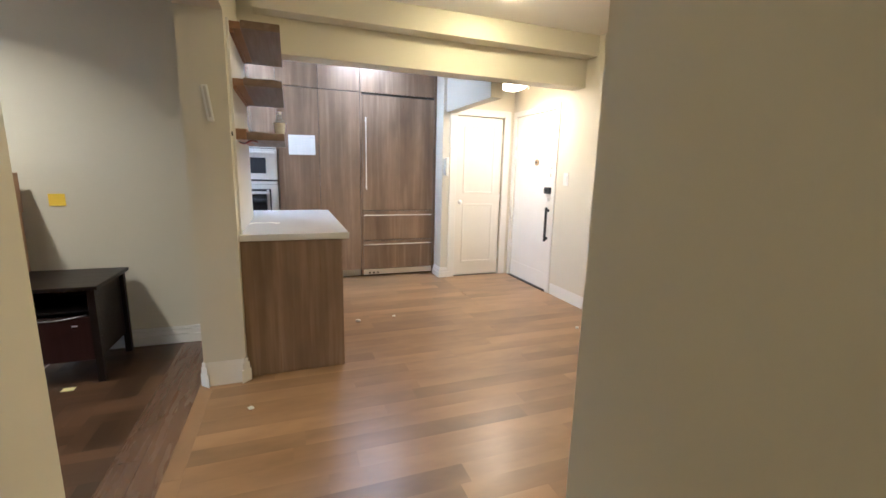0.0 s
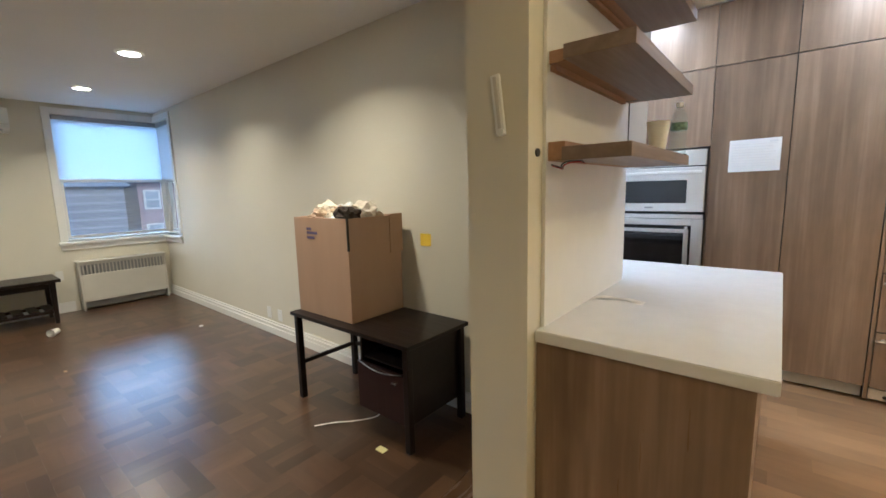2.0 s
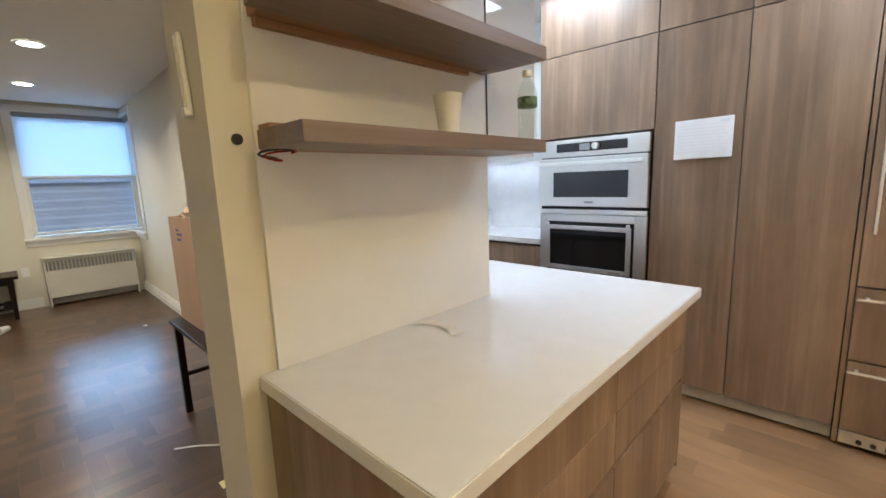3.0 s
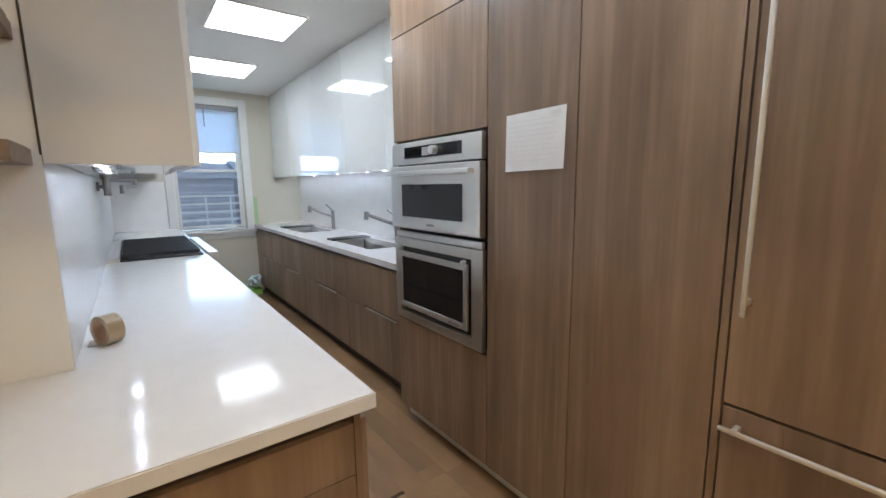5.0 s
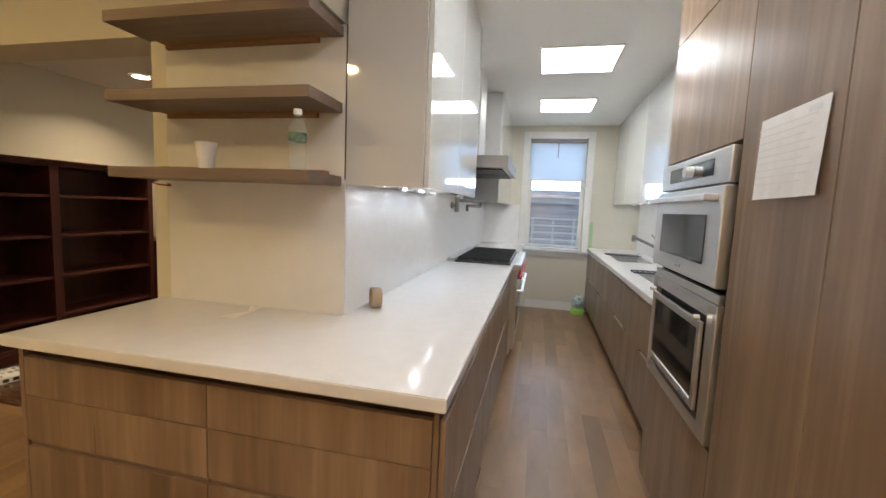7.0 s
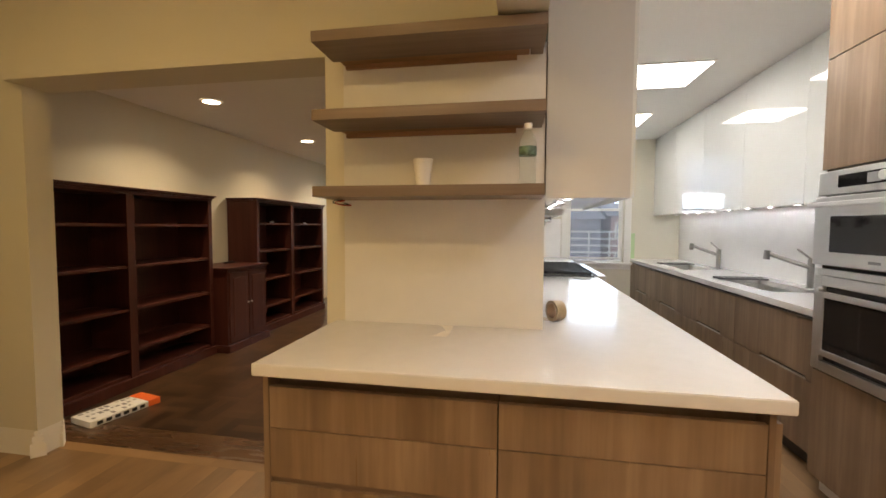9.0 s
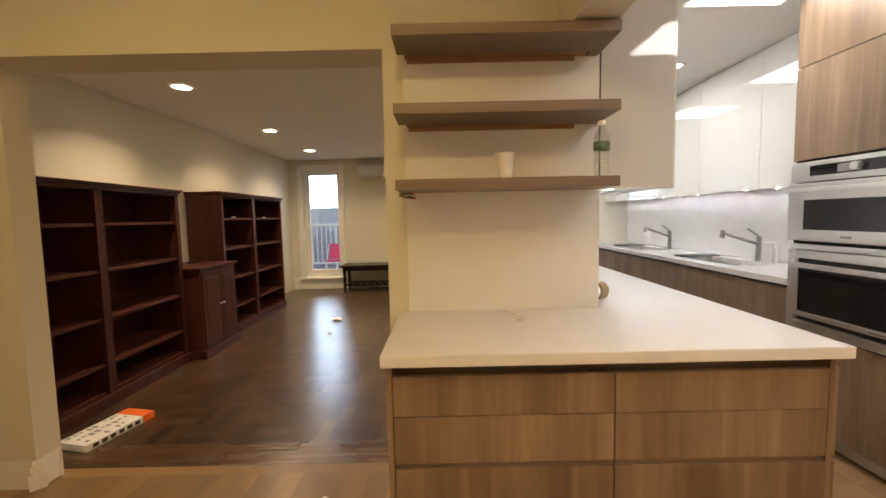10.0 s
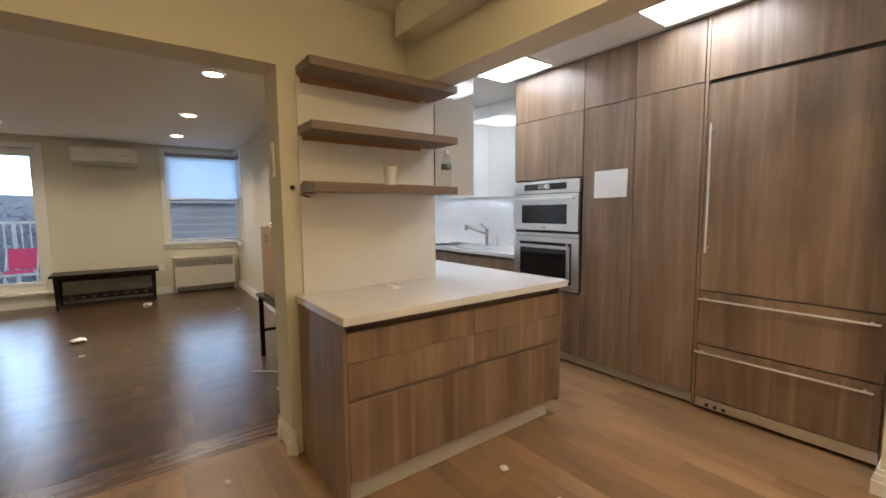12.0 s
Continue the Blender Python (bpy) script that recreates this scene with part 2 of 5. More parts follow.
PLANKY = grained("plank_oak_cross", ((0.232, 0.137, 0.063), (0.274, 0.166, 0.080), (0.314, 0.196, 0.098)), "y", 0.34, 3, 22, 0.2, 0.16, 0.0, 0.12, 0.0, 0.03, 0.26, 0.09, 0.0)
BORDER = grained("dark_border_oak", ((0.084, 0.043, 0.021), (0.112, 0.059, 0.029), (0.134, 0.073, 0.037)), "y", 0.24, 4, 22, 0.25, 0.2, 0.03, 0.6, 0.0, 0.10, 0.2, 0.1)

# ---- mesh helpers ----


def origin(ob):
    v = Vector((0, 0, 0))
    while ob is not None:
        v += ob.location
        ob = ob.parent
    return v


def part(name, bm, material, parent=None, label=""):
    """Links a bmesh, given in the world's metres, as one mesh object under parent."""
    if parent is not None:
        bmesh.ops.translate(bm, verts=bm.verts, vec=-origin(parent))
    me = bpy.data.meshes.new(name)
    bm.normal_update()
    bm.to_mesh(me)
    bm.free()
    me.materials.append(material)
    ob = new(name, me)
    ob.parent = parent
    if label:
        ob["label"] = label
    return ob


def thing(name, loc, label, category, group="", kind=""):
    ob = new(name)
    ob.location = loc
    ob.empty_display_size = 0.1
    return tagged(ob, label, category, group, kind)


def add_box(bm, lo, hi, bev=0.0):
    b = bmesh.new()
    bmesh.ops.create_cube(b, size=1)
    for v in b.verts:
        v.co = Vector([lo[i] + (v.co[i] + 0.5) * (hi[i] - lo[i]) for i in range(3)])
    if bev:
        bmesh.ops.bevel(b, geom=list(b.edges), offset=bev, segments=2, affect="EDGES", profile=0.6)
    me = bpy.data.meshes.new("tmp")
    b.to_mesh(me)
    b.free()
    bm.from_mesh(me)
    bpy.data.meshes.remove(me)
    return bm


def boxes(*specs, bev=0.0):
    bm = bmesh.new()
    for lo, hi in specs:
        add_box(bm, lo, hi, bev)
    return bm


def box(name, lo, hi, material, parent=None, label="", bev=0.002):
    return part(name, boxes((lo, hi), bev=bev), material, parent, label)


def add_cyl(bm, a, b, r, r2=None, seg=16):
    a, b = Vector(a), Vector(b)
    q = (b - a).to_track_quat("Z", "Y").to_matrix().to_4x4()
    bmesh.ops.create_cone(bm, cap_ends=True, segments=seg, radius1=r, radius2=r if r2 is None else r2, depth=(b - a).length,
                          matrix=Matrix.Translation((a + b) / 2) @ q)
    return bm


def cyl(name, a, b, r, material, parent=None, label="", r2=None, seg=20):
    return smooth(part(name, add_cyl(bmesh.new(), a, b, r, r2, seg), material, parent, label))


def smooth(ob, angle=40):
    me = ob.data
    me.shade_smooth()
    bm = bmesh.new()
    bm.from_mesh(me)
    for e in bm.edges:
        if len(e.link_faces) == 2 and e.calc_face_angle() > radians(angle):
            e.smooth = False
    bm.to_mesh(me)
    bm.free()
    return ob


def tube(name, pts, r, material, parent=None, label="", seg=10):
    bm = bmesh.new()
    for a, b in zip(pts, pts[1:]):
        add_cyl(bm, a, b, r, seg=seg)
    for p in pts[1:-1]:
        bmesh.ops.create_uvsphere(bm, u_segments=seg, v_segments=6, radius=r, matrix=Matrix.Translation(p))
    return smooth(part(name, bm, material, parent, label))


def lathe(bm, profile, seg=24, at=(0, 0, 0)):
    """Turns a list of (radius, height) round the z axis."""
    rings = []
    for r, z in profile:
        rings.append([bm.verts.new((at[0] + r * math.cos(2 * math.pi * k / seg), at[1] + r * math.sin(2 * math.pi * k / seg), at[2] + z)) for k in range(seg)])
    for a, b in zip(rings, rings[1:]):
        for k in range(seg):
            bm.faces.new((a[k], a[(k + 1) % seg], b[(k + 1) % seg], b[k]))
    return bm


def structure(name, bm, material, label, category):
    return tagged(part(name, bm, material), label, category, kind="structure")


def prism(bm, plan, z0, z1):
    lo = [bm.verts.new((x, y, z0)) for x, y in plan]
    hi = [bm.verts.new((x, y, z1)) for x, y in plan]
    bm.faces.new(lo)
    bm.faces.new(hi)
    k = len(plan)
    for i in range(k):
        bm.faces.new((lo[i], lo[(i + 1) % k], hi[(i + 1) % k], hi[i]))
    bmesh.ops.recalc_face_normals(bm, faces=bm.faces)
    return bm


# ---- the large structure ----
XW, XE = -6.15, 2.97          # living room's far wall, entrance wall
ZL, ZD, ZK, ZF = 2.50, 2.55, 2.60, 2.32   # ceilings: living, dining, kitchen, foyer
KX, KN = -4.50, 6.36          # kitchen's window wall and sink wall
T = 0.22
SX = -0.006                   # east face of the wall with the shelves
XD = -0.235                   # west face of the wall between living and dining
YE = 3.23                     # its end at the opening
YN0, YN1 = 4.03, 4.14         # living room's long wall, near and far end

floor = structure("floor", boxes(((-6.6, -1.3, -0.12), (3.3, 6.7, -0.012))), DARKGAP, "stained oak parquet and plank floor, scuffed and satin", "floor")


def n_wall_y(x):
    return YN0 + (YN1 - YN0) * (XD - x) / (XD - XW)


# living room
structure("wall_west", boxes(((XW - T, 0.30, -0.01), (XW, 0.79, 2.7)), ((XW - T, 0.79, -0.01), (XW, 1.51, 0.22)), ((XW - T, 0.79, 2.32), (XW, 1.51, 2.7)),
          ((XW - T, 1.51, -0.01), (XW, 3.08, 2.7)), ((XW - T, 3.08, -0.01), (XW, 4.36, 0.86)), ((XW - T, 3.08, 2.38), (XW, 4.36, 2.7))), WALL, "greige painted wall with balcony door and corner window", "wall")
nb = bmesh.new()
for x0, x1, z0, z1, back in ((-4.73, XD, -0.01, 2.7, 4.19), (-5.60, -4.73, -0.01, 2.7, 4.36), (XW, -5.60, -0.01, 0.86, 4.36), (XW, -5.60, 2.38, 2.7, 4.36)):
    prism(nb, [(x0, n_wall_y(x0)), (x1, n_wall_y(x1)), (x1, back), (x0, back)], z0, z1)
structure("wall_north", nb, WALL, "long greige painted wall with small corner window", "wall")
structure("wall_south", boxes(((XW, 0.33, -0.01), (XD, 0.55, 2.7))), WALL, "greige painted wall behind the bookcases", "wall")
structure("ceiling_living", boxes(((XW, 0.55, ZL), (XD, 4.19, ZL + 0.1))), CEIL, "flat white living room ceiling with recessed lights", "ceiling")
# wall between living and dining, with the wide opening
structure("wall_divider", boxes(((XD, -1.2, -0.01), (-0.094, 1.375, 2.7))), WALL, "greige painted wall beside the hall", "wall")
structure("opening_header", boxes(((XD, 1.375, 2.132), (SX, YE, 2.7))), WALL, "painted header over the wide opening", "wall")
structure("wall_stub", boxes(((XD, YE, -0.01), (SX, 4.19, 2.7))), WALL, "greige painted wall end behind the shelves", "wall")
# hall and dining
structure("wall_hall", boxes(((0.80, -1.2, -0.01), (XE + T, 1.18, 2.7)), ((-0.108, -1.4, -0.01), (0.80, -1.2, 2.7))), WALL, "greige painted hall wall corner", "wall")
structure("wall_east", boxes(((XE, 1.18, -0.01), (XE + T, 4.44, 2.7)), ((XE, 4.44, 2.0), (XE + T, 5.29, 2.7)), ((XE, 5.29, -0.01), (XE + T, 6.4, 2.7))), WALL,
          "white painted wall with the entrance door", "wall")
structure("ceiling_dining", boxes(((-0.108, -1.2, ZD), (XE, 4.03, ZD + 0.1))), CEIL, "white dining ceiling", "ceiling")
structure("beam", boxes(((SX, 4.03, 2.13), (XE, 4.21, 2.66))), WALL, "painted ceiling beam over the peninsula", "beam")
structure("soffit", boxes(((0.105, 3.88, 2.375), (XE, 4.03, ZD))), WALL, "small painted soffit beside the beam", "soffit")
# foyer
structure("wall_closet", boxes(((2.19, 5.37, 1.99), (2.85, 5.5, 2.7)), ((2.03, 5.37, -0.01), (2.19, 6.36, 2.7)), ((2.85, 5.37, -0.01), (XE, 5.5, 2.7)),
          ((2.19, 6.0, -0.01), (2.85, 6.1, 2.7))), WALL, "white painted wall round the closet door", "wall")
structure("header", boxes(((2.07, 4.21, 2.0), (2.19, 5.37, 2.66))), WALL, "dropped painted header at the foyer", "beam")
structure("ceiling_foyer", boxes(((2.19, 4.21, ZF), (XE, 5.37, ZF + 0.1))), CEIL, "white foyer ceiling", "ceiling")
# kitchen
structure("wall_kitchen_window", boxes(((KX - T, 4.19, -0.01), (KX, 4.84, 2.75)), ((KX - T, 4.84, -0.01), (KX, 5.62, 0.86)), ((KX - T, 4.84, 2.42), (KX, 5.62, 2.75)),
          ((KX - T, 5.62, -0.01), (KX, KN + 0.2, 2.75))), WALL, "pale green-grey painted kitchen wall with a sash window", "wall")
structure("wall_kitchen_north", boxes(((KX, KN, -0.01), (2.03, KN + 0.2, 2.75))), WALL, "painted wall behind the kitchen units", "wall")
structure("wall_kitchen_south", boxes(((KX, 4.19, -0.01), (XD, 4.21, 2.75))), WALL, "painted wall behind the range", "wall")
structure("ceiling_kitchen", boxes(((KX, 4.21, ZK), (2.07, KN, ZK + 0.1))), CEIL, "white kitchen ceiling with flat LED panels", "ceiling")
# ---- trims of the structure ----


def baseboard(plan, z=0.0, h=0.125):
    """Stepped board with grooves between the steps, along a line of plan points; the room lies to the right of the line."""
    bm = bmesh.new()
    for (x0, y0), (x1, y1) in zip(plan, plan[1:]):
        d = Vector((x1 - x0, y1 - y0)).normalized()
        nx, ny = d.y, -d.x
        a, b = (x0, y0), (x1, y1)
        for t, lo, hi in ((0.025, 0.0, 0.53), (0.012, 0.53, 0.57), (0.018, 0.57, 0.81), (0.006, 0.81, 0.85), (0.011, 0.85, 1.0)):
            za, zb = z + h * lo, z + h * hi
            prism(bm, [a, b, (b[0] + nx * t + d.x * t, b[1] + ny * t + d.y * t), (a[0] + nx * t - d.x * t, a[1] + ny * t - d.y * t)], za, zb)
    return structure("baseboard", bm, TRIM, "white stepped wooden baseboard along the wall", "baseboard")


G = 0.001
baseboard([(XD - G, n_wall_y(XD) - G), (XW + G, n_wall_y(XW) - G)][::-1])
baseboard([(XD - G, n_wall_y(XD)), (XD - G, YE - G), (SX + G, YE - G), (SX + G, 3.285)][::-1], h=0.155)
baseboard([(-0.094 + G, -1.19), (-0.094 + G, 1.375 + G), (XD - G, 1.375 + G), (XD - G, 1.02)][::-1], h=0.155)
baseboard([(0.80 - G, -1.19), (0.80 - G, 1.18 + G), (XE - 0.03, 1.18 + G)])
baseboard([(XE - G, 1.21), (XE - G, 4.36)])
baseboard([(2.03 - G, 5.58), (2.03 - G, 5.37 - G), (2.12, 5.37 - G)])
baseboard([(XW + G, 1.61), (XW + G, 3.06)][::-1])
baseboard([(XW + G, 0.56), (XW + G, 1.50)][::-1], h=0.21)
baseboard([(KX + G, 4.90), (KX + G, 5.72)][::-1], h=0.12)


def rect_frame(bm, lo, hi, axis, w, d0, d1, bev=0.004):
    """Four bars round a rectangle in the plane across `axis` ('x' or 'y'); lo, hi are (horizontal, z)."""
    (a0, z0), (a1, z1) = lo, hi
    for p, q in (((a0 - w, z0 - w), (a0, z1 + w)), ((a1, z0 - w), (a1 + w, z1 + w)), ((a0, z1), (a1, z1 + w)), ((a0, z0 - w), (a1, z0))):
        if axis == "x":
            add_box(bm, (d0, p[0], p[1]), (d1, q[0], q[1]), bev)
        else:
            add_box(bm, (p[0], d0, p[1]), (q[0], d1, q[1]), bev)
    return bm


def slab(axis, a0, a1, d0, d1, z0, z1):
    return ((d0, a0, z0), (d1, a1, z1)) if axis == "x" else ((a0, d0, z0), (a1, d1, z1))


def sash_window(name, axis, a0, a1, z0, z1, face, out, label, mid, shade_z=None, cas=0.075, casing_hi=True, left=True, right=True):
    """Opening a0..a1, z0..z1 in a wall whose room face is at `face`; `out` is -1 or 1, the way outdoors."""
    base = slab(axis, a0, a1, face, face, z0, z0)[0]
    w = thing(name, (base[0], base[1], z0), label, "window", kind="structure")

    def span(p, q):
        return (face + out * p, face + out * q) if out > 0 else (face + out * q, face + out * p)

    c0, c1 = span(-0.022, 0.0)
    bm = bmesh.new()
    for lo_a, hi_a, za, zb, use in ((a0 - cas, a0, z0 - 0.02, z1 + cas, left), (a1, a1 + cas, z0 - 0.02, z1 + cas, right), (a0, a1, z1, z1 + cas, True)):
        if use:
            lo, hi = slab(axis, lo_a, hi_a, c0, c1, za, zb)
            add_box(bm, lo, hi, 0.005)
    part("window_casing", bm, TRIM, w)
    s0, s1 = span(-0.05, 0.09)
    lo, hi = slab(axis, a0 - (cas + 0.015 if left else 0), a1 + (cas + 0.015 if right else 0), s0, s1, z0 - 0.035, z0)
    box("window_sill", lo, hi, TRIM, w, bev=0.006)
    s0, s1 = span(-0.02, 0.0)
    lo, hi = slab(axis, a0 - (cas if left else 0), a1 + (cas if right else 0), s0, s1, z0 - 0.10, z0 - 0.036)
    box("apron", lo, hi, TRIM, w, bev=0.004)
    d0, d1 = span(0.09, 0.17)
    part("window_frame", rect_frame(bmesh.new(), (a0 + 0.02, z0 + 0.02), (a1 - 0.02, z1 - 0.02), axis, 0.02, d0, d1, 0.003), TRIM, w)
    for za, zb, p, q in ((z0 + 0.03, mid + 0.02, 0.10, 0.13), (mid - 0.02, z1 - 0.03, 0.135, 0.165)):
        e0, e1 = span(p, q)
        s = part("sash", rect_frame(bmesh.new(), (a0 + 0.052, za + 0.035), (a1 - 0.052, zb - 0.035), axis, 0.032, e0, e1, 0.003), TRIM, w)
        g0, g1 = span((p + q) / 2 - 0.002, (p + q) / 2 + 0.002)
        lo, hi = slab(axis, a0 + 0.048, a1 - 0.048, g0, g1, za + 0.03, zb - 0.03)
        pane = box("pane", lo, hi, GLASS, s, bev=0)
        pane.visible_shadow = False
    # pane outside the lower sash, added to haze what lies beyond
    q0, q1 = span(0.175, 0.177)
    lo, hi = slab(axis, a0 + 0.04, a1 - 0.04, q0, q1, z0 + 0.04, mid)
    box("hazy_insect_screen", lo, hi, HAZESCREEN, w, bev=0)
    if shade_z:
        e0, e1 = span(0.045, 0.047)
        sh = thing("roller_shade", slab(axis, a0, a0, e0, e0, z1, z1)[0], "white translucent roller shade, half lowered in the window", "window shade")
        lo, hi = slab(axis, a0 + 0.006, a1 - 0.006, e0, e1, shade_z, z1 - 0.04)
        box("fabric", lo, hi, SHADE, sh, bev=0)
        e0, e1 = span(0.038, 0.054)
        lo, hi = slab(axis, a0 + 0.006, a1 - 0.006, e0, e1, shade_z - 0.025, shade_z)
        box("bottom_rail", lo, hi, TRIM, sh, bev=0.004)
        e0, e1 = span(0.02, 0.065)
        lo, hi = slab(axis, a0 + 0.01, a1 - 0.01, e0, e1, z1 - 0.055, z1 - 0.002)
        box("roller", lo, hi, GREYPL, sh, bev=0.012)
        e0, e1 = span(0.034, 0.038)
        lo, hi = slab(axis, (a0 + a1) / 2 - 0.006, (a0 + a1) / 2 + 0.006, e0, e1, z1 - 0.26, z1 - 0.055)
        if axis == "x" and a0 > 4.5:
            box("pull_cord", lo, hi, GREYPL, sh, bev=0.001)
    return w


sash_window("window_1", "x", 3.08, 4.222, 0.86, 2.38, XW, -1, "white double-hung sash window in the room's corner", 1.60, 1.62, right=False)
sash_window("window_2", "y", XW - 0.085, -5.60, 0.86, 2.38, 4.135, 1, "narrow white corner window beside the larger one", 1.60, 1.62, left=False)
structure("corner_post", boxes(((XW - 0.175, 4.224, 0.86), (XW - 0.087, 4.31, 2.38)), bev=0.004), TRIM, "slim white post where the corner windows meet", "window post")
sash_window("window_3", "x", 4.84, 5.62, 0.86, 2.42, KX, -1, "white sash window at the end of the kitchen", 1.62, 1.86, cas=0.09)

# balcony door
bd = thing("door_balcony", (XW, 0.79, 0.22), "white glazed balcony door with a broad casing", "door", kind="structure")
bm = bmesh.new()
for a0, a1, z0, z1 in ((0.70, 0.79, 0.20, 2.40), (1.51, 1.595, 0.20, 2.40), (0.79, 1.51, 2.32, 2.40)):
    add_box(bm, (XW, a0, z0), (XW + 0.024, a1, z1), 0.005)
part("casing", bm, TRIM, bd)
box("threshold", (XW - 0.10, 0.69, 0.19), (XW + 0.05, 1.615, 0.225), TRIM, bd, bev=0.006)
leaf = part("door_leaf", rect_frame(bmesh.new(), (0.895, 0.37), (1.44, 2.21), "x", 0.058, XW - 0.14, XW - 0.09, 0.005), TRIM, bd)
part("jamb", boxes(((XW - 0.15, 0.792, 0.226), (XW - 0.08, 0.834, 2.318)), ((XW - 0.15, 0.834, 2.27), (XW - 0.08, 1.508, 2.318)), ((XW - 0.15, 0.834, 0.226), (XW - 0.08, 1.508, 0.310)), bev=0.003), TRIM, bd)
pane = box("pane", (XW - 0.118, 0.89, 0.365), (XW - 0.112, 1.445, 2.215), GLASS, leaf, bev=0)
pane.visible_shadow = False
box("latch", (XW - 0.09, 0.850, 1.15), (XW - 0.06, 0.875, 1.30), CHROME, leaf, bev=0.006)


# ---- lamps ----
def downlight(x, y, z):
    d = thing("downlight", (x, y, z), "round recessed ceiling light with white trim, lit", "ceiling light", "recessed ceiling lights")
    bm = lathe(bmesh.new(), [(0.098, -0.001), (0.098, -0.005), (0.088, -0.009), (0.072, -0.009), (0.070, -0.003)], 28, (x, y, z))
    smooth(part("trim_ring", bm, TRIM, d))
    cyl("lens", (x, y, z - 0.006), (x, y, z - 0.002), 0.072, LAMPGLOW, d, seg=24)
    return d


for lx, ly in LIV_LIGHTS:
    downlight(lx, ly, ZL)


def dome_light(x, y, lens, label):
    d = thing("dome_light", (x, y, ZD), label, "ceiling light", "warm round ceiling lights")
    smooth(part("trim_ring", lathe(bmesh.new(), [(0.10, -0.001), (0.10, -0.012), (0.085, -0.014), (0.085, -0.001)], 28, (x, y, ZD)), TRIM, d))
    smooth(part("lens", lathe(bmesh.new(), [(0.084, -0.004), (0.08, -0.022), (0.055, -0.036), (0.0, -0.042)], 24, (x, y, ZD)), lens, d))


dome_light(1.75, 3.37, DOMEGLOW, "small round warm ceiling light over the dining floor, lit")
dome_light(1.35, 2.0, OPENGLOW, "small round warm ceiling light beside the wide opening, lit")
dome_light(0.35, -0.80, HALLGLOW, "small round warm ceiling light in the hall, lit")

panel = thing("led_panel", (1.14, 5.25, ZK), "square flat white LED ceiling panel, lit", "ceiling light", "kitchen ceiling panels")
box("lens", (0.86, 4.97, ZK - 0.010), (1.42, 5.53, ZK - 0.003), PANELGLOW, panel, bev=0)
part("frame", boxes(((0.845, 4.955, ZK - 0.013), (0.86, 5.545, ZK - 0.001)), ((1.42, 4.955, ZK - 0.013), (1.435, 5.545, ZK - 0.001)),
                    ((0.86, 4.955, ZK - 0.013), (1.42, 4.97, ZK - 0.001)), ((0.86, 5.53, ZK - 0.013), (1.42, 5.545, ZK - 0.001))), TRIM, panel)
for x in (-0.36, -1.90, -3.35):
    copy_thing(panel, pose(x, 5.25, ZK))

fl = thing("flush_light", (2.52, 4.62, ZF), "crystal flush ceiling light with a metal ring, lit", "ceiling light")
smooth(part("canopy", lathe(bmesh.new(), [(0.0, 0), (0.13, 0), (0.13, -0.02), (0.10, -0.035), (0.0, -0.035)], 28, (2.52, 4.62, ZF)), CHROME, fl))
smooth(part("glass_bowl", lathe(bmesh.new(), [(0.15, -0.04), (0.155, -0.08), (0.14, -0.12), (0.09, -0.15), (0.03, -0.165), (0.0, -0.165)], 28, (2.52, 4.62, ZF)), BULBGLOW, fl))
for k in range(18):
    a = k * math.tau / 18
    cyl("crystal_drop", (2.52 + 0.172 * math.cos(a), 4.62 + 0.172 * math.sin(a), ZF - 0.125), (2.52 + 0.172 * math.cos(a), 4.62 + 0.172 * math.sin(a), ZF - 0.05), 0.016, CRYSTAL, fl, seg=6)

# ---- living room things ----
ac = thing("air_conditioner", (XW, 2.25, 2.12), "white wall-mounted split air conditioner above the bench", "air conditioner")
bm = bmesh.new()
bmv = [(XW + 0.002, 2.12), (XW + 0.15, 2.125), (XW + 0.205, 2.165), (XW + 0.215, 2.22), (XW + 0.21, 2.34), (XW + 0.19, 2.372), (XW + 0.002, 2.375)]
lo = [bm.verts.new((x, 1.92, z)) for x, z in bmv]
hi = [bm.verts.new((x, 2.717, z)) for x, z in bmv]
bm.faces.new(lo)
bm.faces.new(hi[::-1])
for i in range(len(bmv)):
    bm.faces.new((lo[i], hi[i], hi[(i + 1) % len(bmv)], lo[(i + 1) % len(bmv)]))
bmesh.ops.recalc_face_normals(bm, faces=bm.faces)
part("housing", bm, PLASTIC, ac)
# louver greyed against the white housing to carry the soft shade underneath
box("shaded_louver", (XW + 0.155, 1.98, 2.128), (XW + 0.205, 2.66, 2.142), KICK, ac, bev=0.003)
box("display", (XW + 0.2145, 2.50, 2.25), (XW + 0.217, 2.58, 2.27), KICK, ac, bev=0)
box("front_seam", (XW + 0.212, 1.93, 2.195), (XW + 0.2165, 2.707, 2.199), KICK, ac, bev=0)

rad = thing("radiator_cover", (XW, 3.57, 0), "cream metal radiator cover with a slotted grille under the window", "radiator")
part("body", boxes(((XW + 0.003, 3.11, 0.0), (XW + 0.16, 3.13, 0.60)), ((XW + 0.003, 4.02, 0.0), (XW + 0.16, 4.04, 0.60)), ((XW + 0.003, 3.10, 0.60), (XW + 0.175, 4.05, 0.615)),
                   ((XW + 0.145, 3.13, 0.11), (XW + 0.16, 4.02, 0.45)), ((XW + 0.145, 3.13, 0.57), (XW + 0.16, 4.02, 0.60)), bev=0.003), CREAMP, rad)
box("heating_core", (XW + 0.03, 3.14, 0.03), (XW + 0.10, 4.01, 0.57), GREYPL, rad)
for k in range(24):
    y = 3.145 + k * 0.0372
    box("slat", (XW + 0.148, y, 0.45), (XW + 0.158, y + 0.014, 0.57), CREAMP, rad, bev=0)

